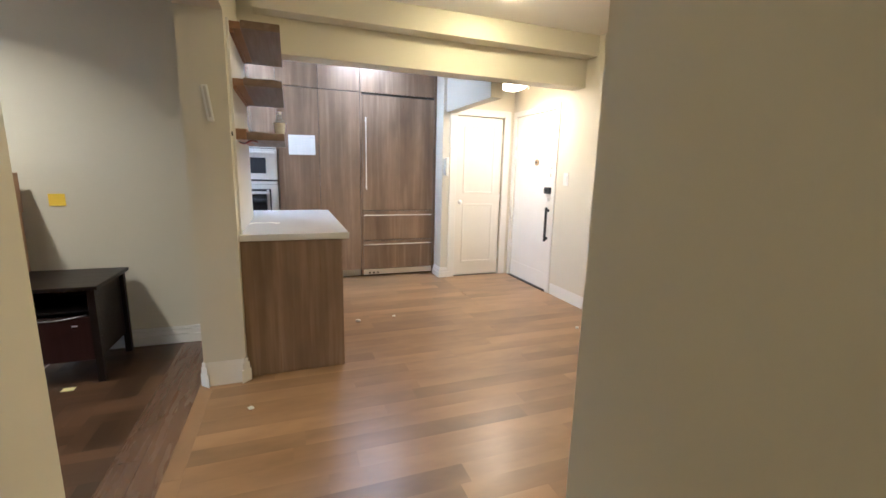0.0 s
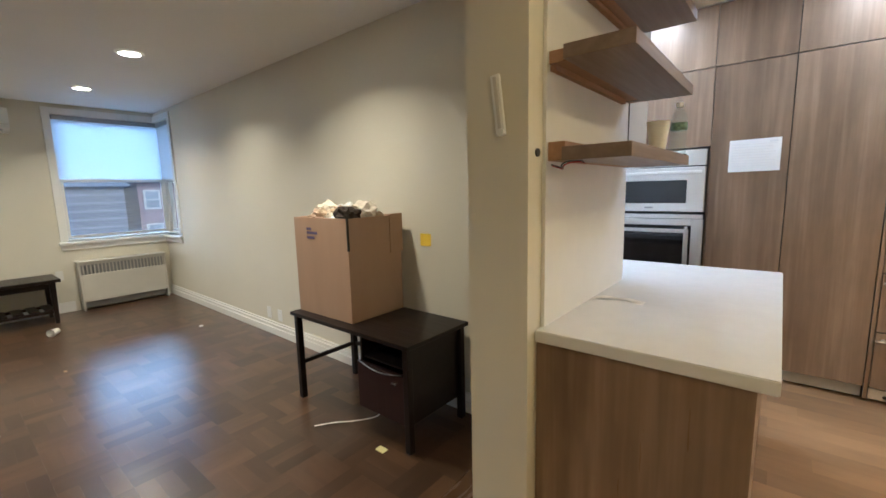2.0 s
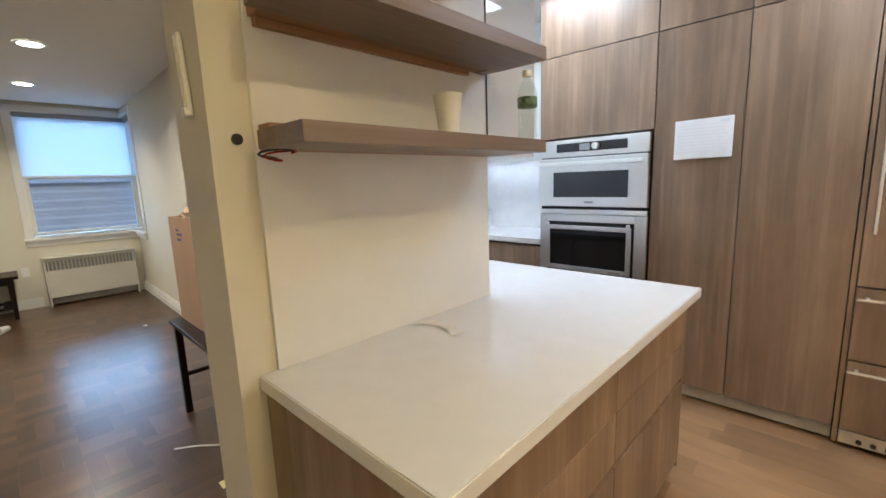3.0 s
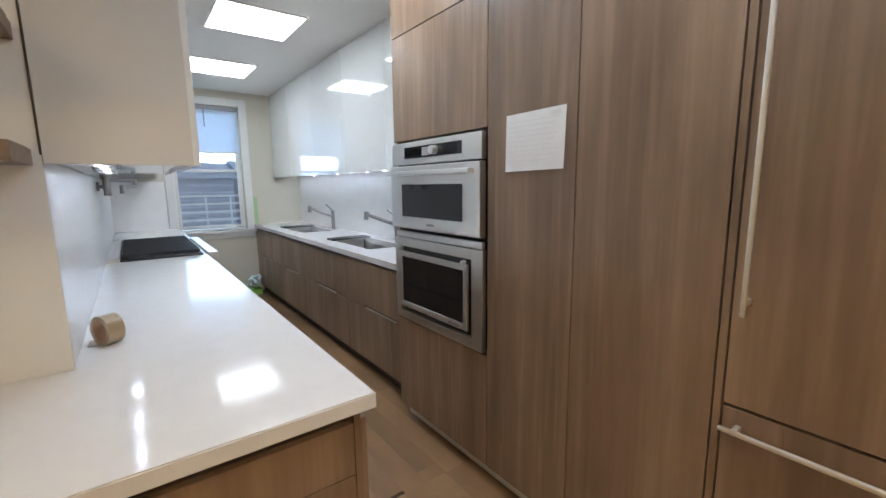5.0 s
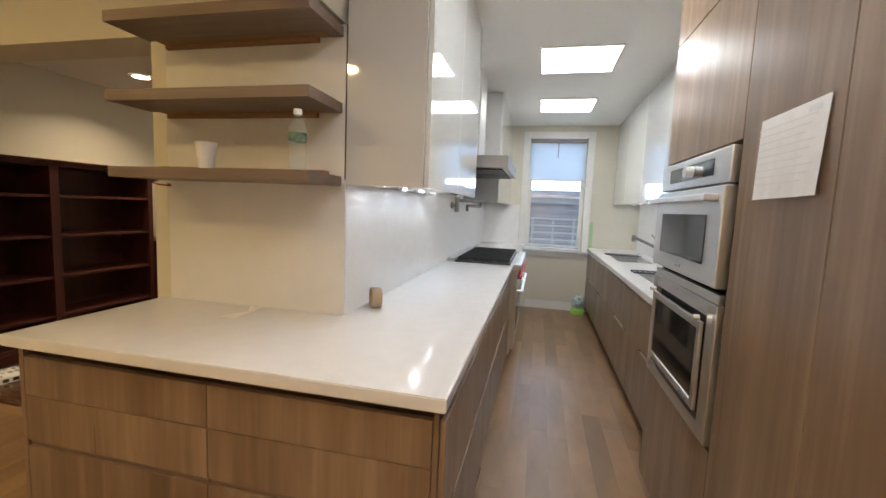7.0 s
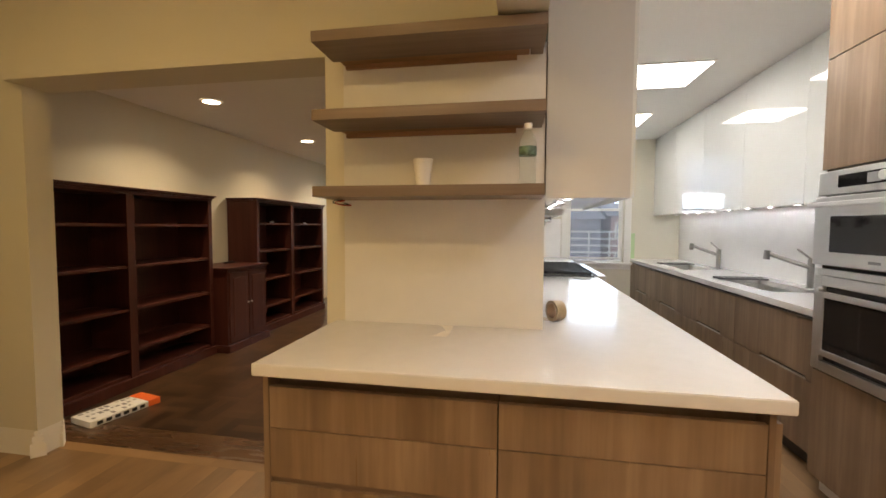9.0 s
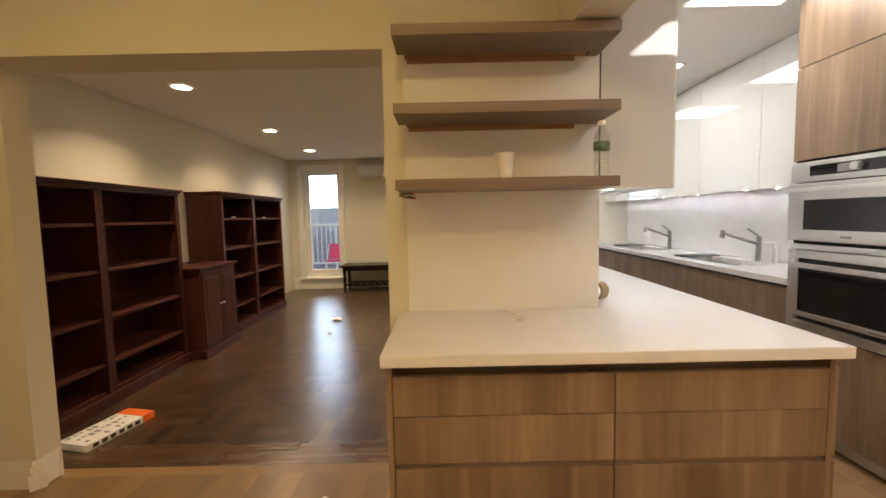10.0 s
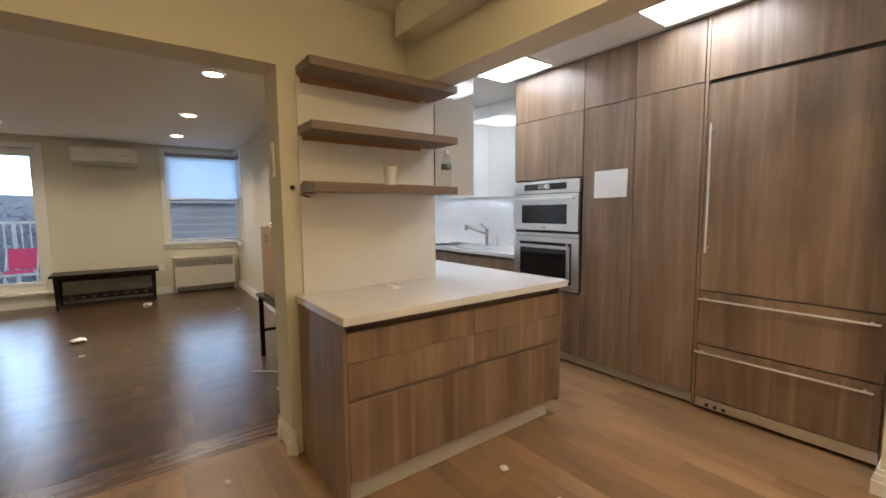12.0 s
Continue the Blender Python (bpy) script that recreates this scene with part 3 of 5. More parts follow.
bench = thing("bench", (-5.83, 2.24, 0), "long black-brown wooden coffee bench with a slatted lower shelf", "bench")
box("tabletop", (-6.08, 1.60, 0.468), (-5.58, 2.88, 0.503), ESPRESSO, bench, bev=0.006)
for y0, y1 in ((1.66, 1.685), (2.795, 2.82)):
    box("side_apron", (-6.02, y0, 0.39), (-5.64, y1, 0.468), ESPRESSO, bench)
for x0, x1 in ((-6.03, -6.01), (-5.65, -5.63)):
    box("front_apron", (x0, 1.68, 0.40), (x1, 2.80, 0.468), ESPRESSO, bench)
for x in (-6.02, -5.64):
    for y in (1.67, 2.81):
        bm = add_box(bmesh.new(), (x - 0.028, y - 0.028, 0), (x + 0.028, y + 0.028, 0.468), 0.003)
        for v in bm.verts:
            if v.co.z < 0.1:
                v.co.x = x + (v.co.x - x) * 0.62
                v.co.y = y + (v.co.y - y) * 0.62
        part("leg", bm, ESPRESSO, bench)
box("shelf_rail", (-6.02, 1.67, 0.12), (-5.99, 2.81, 0.15), ESPRESSO, bench)
box("shelf_rail", (-5.67, 1.67, 0.12), (-5.64, 2.81, 0.15), ESPRESSO, bench)
for k in range(9):
    y = 1.72 + k * 0.125
    box("shelf_slat", (-5.99, y, 0.15), (-5.65, y + 0.085, 0.165), ESPRESSO, bench, bev=0.002)


def bookcase(x0, x1, y0, y1, h, mid, label):
    """Two open columns between three uprights, on a plinth, under a cornice."""
    b = thing("bookcase", ((x0 + x1) / 2, y0, 0), label, "bookcase", "mahogany bookcases")
    t = 0.03
    box("back_panel", (x0 + t, y0, 0.08), (x1 - t, y0 + 0.012, h - 0.05), MAHOG, b, bev=0)
    for xa, xb, yf in ((x0, x0 + t, y1), (x1 - t, x1, y1)):
        box("side_panel", (xa, y0, 0.0), (xb, yf, h - 0.05), MAHOG, b)
    box("divider", (mid - 0.03, y0 + 0.012, 0.08), (mid + 0.03, y1, h - 0.05), MAHOG, b)
    for xa, xb in ((x0 + 0.002, x0 + 0.05), (x1 - 0.05, x1 - 0.002), (mid - 0.035, mid + 0.035)):
        box("face_stile", (xa, y1, 0.08), (xb, y1 + 0.014, h - 0.05), MAHOG, b)
    box("plinth", (x0 - 0.008, y0, 0.0), (x1 + 0.008, y1 + 0.03, 0.085), MAHOG, b, bev=0.006)
    bm = boxes(((x0 - 0.006, y0, h - 0.055), (x1 + 0.006, y1 + 0.02, h - 0.03)), ((x0 - 0.018, y0, h - 0.03), (x1 + 0.018, y1 + 0.034, h - 0.014)),
               ((x0 - 0.03, y0, h - 0.014), (x1 + 0.03, y1 + 0.045, h)), bev=0.004)
    part("cornice", bm, MAHOG, b)
    for share in (0.052, 0.178, 0.385, 0.600, 0.808):
        z = h * share
        for xa, xb in ((x0 + t, mid - 0.03), (mid + 0.03, x1 - t)):
            box("shelf", (xa, y0 + 0.012, z), (xb, y1 - 0.004, z + 0.024), MAHOG, b)
    return b


bookcase(-2.04, -0.27, 0.57, 0.96, 1.665, -1.11, "tall empty dark mahogany bookcase with two columns of shelves")
bookcase(-4.57, -2.80, 0.57, 0.96, 1.70, -3.62, "tall empty dark mahogany bookcase beside the balcony door")
lc = thing("low_cabinet", (-2.42, 0.57, 0), "low dark mahogany two-door cabinet between two bookcases", "cabinet")
box("body", (-2.76, 0.57, 0.06), (-2.08, 1.10, 0.875), MAHOG, lc)
box("plinth", (-2.785, 0.57, 0.0), (-2.06, 1.135, 0.08), MAHOG, lc, bev=0.008)
part("top", boxes(((-2.775, 0.57, 0.875), (-2.065, 1.12, 0.893)), ((-2.79, 0.57, 0.893), (-2.055, 1.135, 0.91)), bev=0.004), MAHOG, lc)
for xa, xb, kx in ((-2.735, -2.425, -2.45), (-2.415, -2.105, -2.39)):
    d = box("door", (xa, 1.10, 0.10), (xb, 1.118, 0.855), MAHOG, lc)
    part("raised_panel", boxes(((xa + 0.05, 1.117, 0.16), (xb - 0.05, 1.124, 0.795)), bev=0.005), MAHOG, d)
    bm = bmesh.new()
    bmesh.ops.create_uvsphere(bm, u_segments=12, v_segments=8, radius=0.011, matrix=Matrix.Translation((kx, 1.132, 0.50)))
    smooth(part("knob", bm, CHROME, d))

# desk, drawn in its own frame and turned slightly
DX, DY = -1.225, 3.59   # as drawn, before it is set against the wall
desk = thing("desk", (DX, DY, 0), "small black-brown writing desk with one file drawer", "desk")
box("desktop", (-1.775, 3.33, 0.582), (-0.675, 3.85, 0.606), ESPRESSO, desk, bev=0.005)
for x in (-1.735, -0.715):
    for y in (3.365, 3.815):
        box("leg", (x - 0.019, y - 0.019, 0), (x + 0.019, y + 0.019, 0.582), ESPRESSO, desk, bev=0.003)
box("side_rail", (-1.745, 3.384, 0.235), (-1.725, 3.796, 0.262), ESPRESSO, desk)
box("back_rail", (-1.716, 3.81, 0.235), (-1.10, 3.83, 0.262), ESPRESSO, desk)
for nm, lo, hi in (("pedestal_side", (-1.12, 3.385, 0.14), (-1.105, 3.80, 0.582)), ("pedestal_side", (-0.735, 3.385, 0.14), (-0.72, 3.80, 0.582)), ("pedestal_bottom", (-1.105, 3.385, 0.14), (-0.735, 3.80, 0.155)),
                   ("pedestal_back", (-1.105, 3.785, 0.155), (-0.735, 3.80, 0.582)), ("pedestal_shelf", (-1.105, 3.40, 0.43), (-0.735, 3.785, 0.442))):
    box(nm, lo, hi, ESPRESSO, desk)
dr = part("file_drawer", boxes(((-1.118, 3.358, 0.142), (-0.735, 3.384, 0.42)), bev=0.003), MAHOGD, desk)
pts = [(-1.10 + 0.35 * k / 10, 3.352 - 0.012 * math.sin(math.pi * k / 10), 0.43 - 0.022 * math.sin(math.pi * k / 10)) for k in range(11)]
tube("pull", pts, 0.0035, DARKSTEEL, dr)
box("lock_plate", (-0.83, 3.352, 0.36), (-0.80, 3.358, 0.367), CHROME, dr, bev=0.001)
desk.rotation_euler = (0, 0, radians(-0.6))
desk.location = (-1.345, 3.738, 0)

# carton with crumpled packing paper
cb = thing("cardboard_box", (-1.60, 3.77, 0.607), "large open brown cardboard box full of crumpled paper on the desk", "box")
X0, X1, Y0, Y1, Z0, Z1 = -1.875, -1.325, 3.552, 3.985, 0.6075, 1.235


def wall_panel(name, lo, hi):
    return box(name, lo, hi, CARD, cb, bev=0.001)


wall_panel("side", (X0, Y0, Z0), (X1, Y0 + 0.006, Z1))
wall_panel("side", (X0, Y1 - 0.006, Z0), (X1, Y1, Z1))
wall_panel("side", (X0, Y0 + 0.006, Z0), (X0 + 0.006, Y1 - 0.006, Z1))
wall_panel("side", (X1 - 0.006, Y0 + 0.006, Z0), (X1, Y1 - 0.006, Z1))
wall_panel("bottom", (X0 + 0.006, Y0 + 0.006, Z0), (X1 - 0.006, Y1 - 0.006, Z0 + 0.006))
bm = add_box(bmesh.new(), (X1 - 0.002, Y1 - 0.10, Z1 - 0.24), (X1 + 0.004, Y1 + 0.012, Z1 + 0.01), 0.001)
part("flap", bm, CARD, cb)
# uncut slit: a black bar stands for the dark inside it
box("slit_shade_bar", (X1 - 0.008, Y0 - 0.0015, Z1 - 0.19), (X1 + 0.0015, Y0 + 0.010, Z1 - 0.0), BLACK, cb, bev=0)
for k, (w, z) in enumerate(((0.05, 1.155), (0.11, 1.130), (0.08, 1.100))):
    box("print_bar", (X0 + 0.14, Y0 - 0.0012, z), (X0 + 0.14 + w, Y0 - 0.0002, z + 0.016), BLUEINK, cb, "blurred dark stamp line", bev=0)


def crumple(name, at, r, seed, material, parent=None, squash=0.7, label=""):
    rnd = random.Random(seed)
    bm = bmesh.new()
    bmesh.ops.create_icosphere(bm, subdivisions=3, radius=1)
    off = Vector((rnd.uniform(-9, 9), rnd.uniform(-9, 9), rnd.uniform(-9, 9)))
    for v in bm.verts:
        k = 0.62 + 0.75 * abs(noise.noise(v.co * 2.2 + off)) + 0.35 * abs(noise.noise(v.co * 5.5 + off))
        v.co = Vector((v.co.x * k, v.co.y * k, v.co.z * k * squash)) * r
    low = min(v.co.z for v in bm.verts)
    for v in bm.verts:
        v.co += Vector((at[0], at[1], at[2] - low))
    return part(name, bm, material, parent, label)


rnd = random.Random(4)
for k in range(16):
    x, y = rnd.uniform(X0 + 0.09, X1 - 0.09), rnd.uniform(Y0 + 0.08, Y1 - 0.08)
    crumple("paper_wad", (x, y, Z1 - 0.09 + rnd.uniform(-0.02, 0.055)), rnd.uniform(0.06, 0.10), k, (PAPER, CREAM, PAPER, KRAFT, CREAM)[k % 5] if k not in (6, 11) else UMBER, cb, 0.75)
# filling that carries the wads
box("packing_fill", (X0 + 0.01, Y0 + 0.01, Z0 + 0.01), (X1 - 0.01, Y1 - 0.01, Z1 - 0.08), KRAFT, cb, bev=0.01)

cable = thing("power_cable", (-1.25, 3.50, 0), "white power cable trailing from the desk onto the floor", "cable")
pts = []
for k in range(22):
    u = k / 21
    pts.append((-1.05 - 0.42 * u, 3.62 - 0.28 * u * u, 0.14 * (1 - u) ** 3 + 0.006 + 0.03 * max(0, math.sin(u * 9)) * (1 - u)))
tube("cord", pts, 0.004, PLASTIC, cable, seg=6)

note = box("sticky_note", (-1.205, 4.003, 1.03), (-1.115, 4.0045, 1.11), YELLOW, bev=0)
note.location = (0, -(4.0045 - n_wall_y(-1.16)) - 0.003, 0)
tagged(note, "yellow sticky note stuck on the painted wall", "sticky note")
for x in (-3.33, -3.12):
    o = thing("outlet", (x, n_wall_y(x), 0.20), "white wall outlet plate above the baseboard", "outlet", "outlets on the long wall")
    y = n_wall_y(x)
    box("plate", (x - 0.036, y - 0.007, 0.15), (x + 0.036, y - 0.001, 0.265), PLASTIC, o, bev=0.002)
    for z in (0.18, 0.227):
        box("socket", (x - 0.014, y - 0.010, z - 0.012), (x + 0.014, y - 0.006, z + 0.012), TRIM, o, bev=0.002)
o = thing("outlet", (XW, 2.95, 0.42), "white wall outlet plate beside the bench", "outlet")
box("plate", (XW + 0.001, 2.914, 0.40), (XW + 0.007, 2.986, 0.515), PLASTIC, o, bev=0.002)
for z in (0.435, 0.482):
    box("socket", (XW + 0.006, 2.936, z - 0.012), (XW + 0.010, 2.964, z + 0.012), TRIM, o, bev=0.002)
crd = thing("white_cord", (-6.05, 1.78, 0), "white cord hanging behind the bench", "cable")
tube("cord", [(XW + 0.03, 1.74, 0.004), (XW + 0.03, 1.75, 0.15), (XW + 0.02, 1.80, 0.27), (XW + 0.012, 1.82, 0.33)], 0.006, PLASTIC, crd, seg=6)
tagged(box("remote_control", (-2.70, 0.70, 0.911), (-2.55, 0.745, 0.929), BLACK, bev=0.004), "small black remote control on the low cabinet", "remote control")
tagged(crumple("paper_scrap", (-3.30, 0.86, 1.398), 0.03, 71, PAPER, None, 0.35), "small white paper scrap on the bookcase shelf", "paper scrap")
tagged(crumple("paper_scrap", (-4.15, 0.88, 1.398), 0.028, 72, PAPER, None, 0.3), "small white paper scrap on the bookcase shelf", "paper scrap")
strip = thing("wall_strip", (-0.105, YE, 1.56), "narrow white plastic holder screwed crooked to the wall end", "holder")
bm = add_box(bmesh.new(), (-0.017, -0.014, -0.095), (0.017, -0.001, 0.095), 0.005)
bmesh.ops.rotate(bm, verts=bm.verts, cent=(0, 0, 0), matrix=Matrix.Rotation(radians(-7), 3, "Y"))
bmesh.ops.translate(bm, verts=bm.verts, vec=(-0.108, YE, 1.65))
part("body", bm, PLASTIC, strip)
bm = add_box(bmesh.new(), (-0.004, -0.019, -0.080), (0.008, -0.013, 0.086), 0.001)
bmesh.ops.rotate(bm, verts=bm.verts, cent=(0, 0, 0), matrix=Matrix.Rotation(radians(-7), 3, "Y"))
bmesh.ops.translate(bm, verts=bm.verts, vec=(-0.108, YE, 1.65))
part("slot", bm, KICK, strip, "narrow grey slot in the holder")
bm = add_cyl(bmesh.new(), (-0.093, YE - 0.022, 1.565), (-0.093, YE - 0.012, 1.565), 0.012)
part("knob", bm, PLASTIC, strip)

pk = thing("flat_package", (-0.62, 1.25, 0), "flat white printed carton with an orange end on the floor", "package")
part("carton", add_box(bmesh.new(), (-0.86, 1.15, 0.001), (-0.40, 1.37, 0.045), 0.004), PAPER, pk)
box("orange_end", (-0.863, 1.148, 0.0), (-0.775, 1.372, 0.047), ORANGE, pk, "bright orange carton end", bev=0.003)
prnd = random.Random(8)
for k in range(9):
    x = -0.76 + 0.038 * k
    for y0 in (1.17, 1.24, 1.31):
        if prnd.random() < 0.75:
            box("print_bar", (x, y0, 0.045), (x + prnd.uniform(0.015, 0.03), y0 + prnd.uniform(0.012, 0.045), 0.0462), INK, pk, bev=0)
for k in range(6):
    box("print_bar", (-0.75 + 0.055 * k, 1.3705, 0.010), (-0.715 + 0.055 * k, 1.3715, 0.034), BLACK, pk, bev=0)
pk.rotation_euler = (0, 0, radians(-12))
pk.location = (-0.665, 1.265, 0)


def scrap(name, x, y, s, seed, material, label, cat="paper scrap", z=0.0, flat=0.12):
    ob = crumple(name, (x, y, z), s, seed, material, None, flat)
    return tagged(ob, label, cat)


scrap("paper_scrap", -3.55, 2.05, 0.075, 31, PAPER, "torn white paper scrap lying on the parquet", flat=0.22)
scrap("paper_scrap", -2.89, 2.12, 0.026, 32, PAPER, "tiny white paper scrap on the parquet", flat=0.4)
scrap("paper_scrap", 0.81, 4.08, 0.022, 33, PAPER, "small curled white paper scrap on the planks", flat=0.5)
scrap("paper_scrap", 0.04, 2.89, 0.017, 34, PAPER, "tiny white scrap on the plank floor", flat=0.5)
scrap("paper_scrap", 1.14, 4.12, 0.016, 35, PAPER, "tiny white scrap on the plank floor", flat=0.5)
scrap("paper_scrap", 2.59, 3.38, 0.017, 36, PAPER, "tiny white scrap on the plank floor by the wall", flat=0.5)
scrap("paper_scrap", -4.1, 3.72, 0.022, 37, PAPER, "tiny white scrap beside the baseboard", flat=0.5)
scrap("wood_chip", -3.79, 2.58, 0.013, 38, KRAFT, "small brown chip lying on the parquet", "debris", flat=0.5)
gn = box("folded_note", (-1.01, 3.41, 0.0), (-0.95, 3.45, 0.004), PALENOTE, bev=0)
tagged(gn, "pale folded paper note under the desk", "note")
cup2 = thing("paper_cup", (-5.08, 2.70, 0), "white paper cup lying on its side on the floor", "cup")
bm = lathe(bmesh.new(), [(0.0, -0.05), (0.028, -0.05), (0.039, 0.05), (0.036, 0.05), (0.026, -0.046), (0.0, -0.046)], 20)
bmesh.ops.rotate(bm, verts=bm.verts, cent=(0, 0, 0), matrix=Matrix.Rotation(radians(90), 3, "X") @ Matrix.Rotation(radians(50), 3, "Y"))
low = min(v.co.z for v in bm.verts)
bmesh.ops.translate(bm, verts=bm.verts, vec=(-5.08, 2.70, -low))
smooth(part("wall", bm, PLASTIC, cup2))
# ---- peninsula and south run ----
pen = thing("peninsula_cabinet", (0.30, 4.05, 0), "taupe wood-grain peninsula cabinet with handleless drawers", "cabinet")
part("carcass", boxes(((0.022, 3.312, 0.12), (0.575, 4.78, 0.80)), ((0.022, 3.312, 0.80), (0.518, 4.78, 0.852))), DARKGAP, pen)
box("end_panel", (SX + 0.003, 3.29, 0.0), (0.598, 3.31, 0.873), LAM, pen, bev=0.0015)
box("end_panel", (SX + 0.003, 4.784, 0.10), (0.598, 4.801, 0.873), LAM, pen, bev=0.0015)
box("kick_board", (0.022, 3.312, 0.0), (0.548, 4.74, 0.118), KICK, pen)
for za, zb in ((0.690, 0.828), (0.522, 0.687), (0.127, 0.500)):
    for ya, yb in ((3.313, 4.060), (4.064, 4.782)):
        box("drawer_front", (0.577, ya, za), (0.598, yb, zb), LAM, pen, bev=0.0015)
for ya, yb in ((3.313, 4.060), (4.064, 4.782)):
    box("finger_channel", (0.575, ya, 0.501), (0.588, yb, 0.521), LAMX, pen, bev=0)
    box("top_channel", (0.520, ya, 0.800), (0.535, yb, 0.874), LAMX, pen, bev=0)

run = thing("base_cabinet", (-1.0, 4.5, 0), "taupe wood-grain base cabinets beside the range", "cabinet")
box("carcass", (-2.04, 4.215, 0.10), (SX + 0.04, 4.795, 0.872), DARKGAP, run, bev=0)
box("kick_board", (-2.04, 4.70, 0.0), (0.0, 4.745, 0.10), KICK, run)
xs = [-2.04, -1.36, -0.68, 0.0, 0.595]
for xa, xb in zip(xs, xs[1:]):
    for za, zb in ((0.52, 0.832), (0.11, 0.50)):
        box("drawer_front", (xa + 0.002, 4.803 if xb > 0 else 4.797, za), (xb - 0.002, 4.819 if xb > 0 else 4.815, zb), LAM, run, bev=0.0015)
    # grip slot filled with the gap colour, its shade painted in
    box("finger_channel", (xa + 0.12, 4.797, 0.502), (xb - 0.12, 4.812, 0.518), DARKGAP, run, bev=0)

bm = bmesh.new()
prism(bm, [(SX + 0.002, 3.278), (0.642, 3.278), (0.642, 4.826), (-2.045, 4.826), (-2.045, 4.212), (SX + 0.002, 4.212)], 0.875, 0.915)
bmesh.ops.bevel(bm, geom=list(bm.edges), offset=0.003, segments=2, affect="EDGES")
tagged(part("worktop", bm, QUARTZ), "white quartz worktop running round the peninsula", "worktop")

sp = thing("backsplash", (SX, 3.75, 0.915), "white quartz slab backsplash under the open shelves", "backsplash")
box("slab", (SX + 0.001, 3.325, 0.9155), (SX + 0.014, 4.224, 2.125), SLABMATT, sp, bev=0.001)
sp2 = thing("backsplash", (-2.2, 4.212, 0.915), "white quartz slab backsplash behind the range", "backsplash")
box("slab", (KX + 0.002, 4.212, 0.9155), (SX - 0.001, 4.224, 1.487), SPLASH, sp2, bev=0.001)
box("slab", (-2.745, 4.212, 1.489), (-1.255, 4.224, 2.58), SPLASH, sp2, bev=0.001)
box("slab", (KX + 0.002, 4.226, 0.9155), (KX + 0.014, 4.742, 1.483), SPLASH, sp2, bev=0.001)

for k, z in enumerate((1.472, 1.772, 2.074)):
    s = thing("floating_shelf", (SX, 3.76, z), ("thick taupe floating shelf with a cup and bottle on it", "thick taupe floating shelf above the worktop", "thick taupe floating shelf under the beam")[k],
              "shelf", "floating shelves on the quartz wall")
    box("board", (SX + 0.075, 3.305, z), (0.275, 4.208, z + 0.042), LAMX, s, bev=0.0015)
    box("end_cap", (SX + 0.016, 4.155, z + 0.001), (SX + 0.073, 4.206, z + 0.041), LAMX, s, bev=0.001)
    box("cleat", (SX + 0.016, 3.335, z + 0.002), (SX + 0.073, 4.15, z + (0.062 if k == 0 else 0.04)), RAWWOOD, s, "raw brown plywood cleat against the wall", bev=0.001)
    if k:
        box("cleat", (SX + 0.016, 3.345, z - 0.018), (SX + 0.035, 4.10, z + 0.001), RAWWOOD, s, "raw brown plywood cleat against the wall", bev=0.001)
pts = [(SX + 0.03 + 0.10 * u, 3.33 + 0.03 * math.sin(9 * u), 1.462 - 0.01 * math.sin(6 * u)) for u in [k / 12 for k in range(13)]]
w = thing("loose_wire", (SX + 0.03, 3.33, 1.462), "thin loose wires dangling under the lowest shelf", "wire")
tube("wire", pts, 0.0025, BLACK, w, seg=6)
tube("wire", [(x, y + 0.012, z - 0.004) for x, y, z in pts], 0.0022, RED, w, seg=6)
hole = tagged(cyl("wire_grommet", (SX - 0.0, 3.288, 1.500), (SX + 0.006, 3.288, 1.500), 0.013, BLACK, None), "black round wire hole in the wall beside the shelf", "grommet")

cup = thing("paper_cup", (0.243, 3.75, 1.515), "white paper cup standing on the lowest shelf", "cup")
smooth(part("wall", lathe(bmesh.new(), [(0.0, 0.001), (0.027, 0.001), (0.0385, 0.098), (0.0405, 0.1), (0.037, 0.1), (0.0255, 0.006), (0.0, 0.006)], 26, (0.243, 3.75, 1.514)), PLASTIC, cup))
bo = thing("water_bottle", (0.24, 4.145, 1.515), "half-empty clear plastic water bottle on the lowest shelf", "bottle")
prof = [(0.0, 0.006), (0.022, 0.0), (0.030, 0.004), (0.032, 0.012)]
for k in range(5):
    prof += [(0.0322, 0.018 + 0.016 * k), (0.0290, 0.026 + 0.016 * k)]
prof += [(0.0322, 0.100), (0.0318, 0.104), (0.0318, 0.137), (0.0325, 0.142), (0.030, 0.158), (0.024, 0.176), (0.014, 0.192), (0.0125, 0.205), (0.0, 0.205)]
smooth(part("body", lathe(bmesh.new(), prof, 24, (0.24, 4.145, 1.514)), BOTTLE, bo))
smooth(part("cap", lathe(bmesh.new(), [(0.0, 0.222), (0.0145, 0.222), (0.0155, 0.218), (0.0155, 0.203), (0.0, 0.203)], 20, (0.24, 4.145, 1.514)), PLASTIC, bo))
smooth(part("label_band", lathe(bmesh.new(), [(0.0322, 0.105), (0.0326, 0.106), (0.0326, 0.136), (0.0322, 0.137)], 24, (0.24, 4.145, 1.514)), plain("bottle_label", (0.10, 0.16, 0.11), 0.5, var=0.85, scale=45), bo, "green and dark printed label band"))

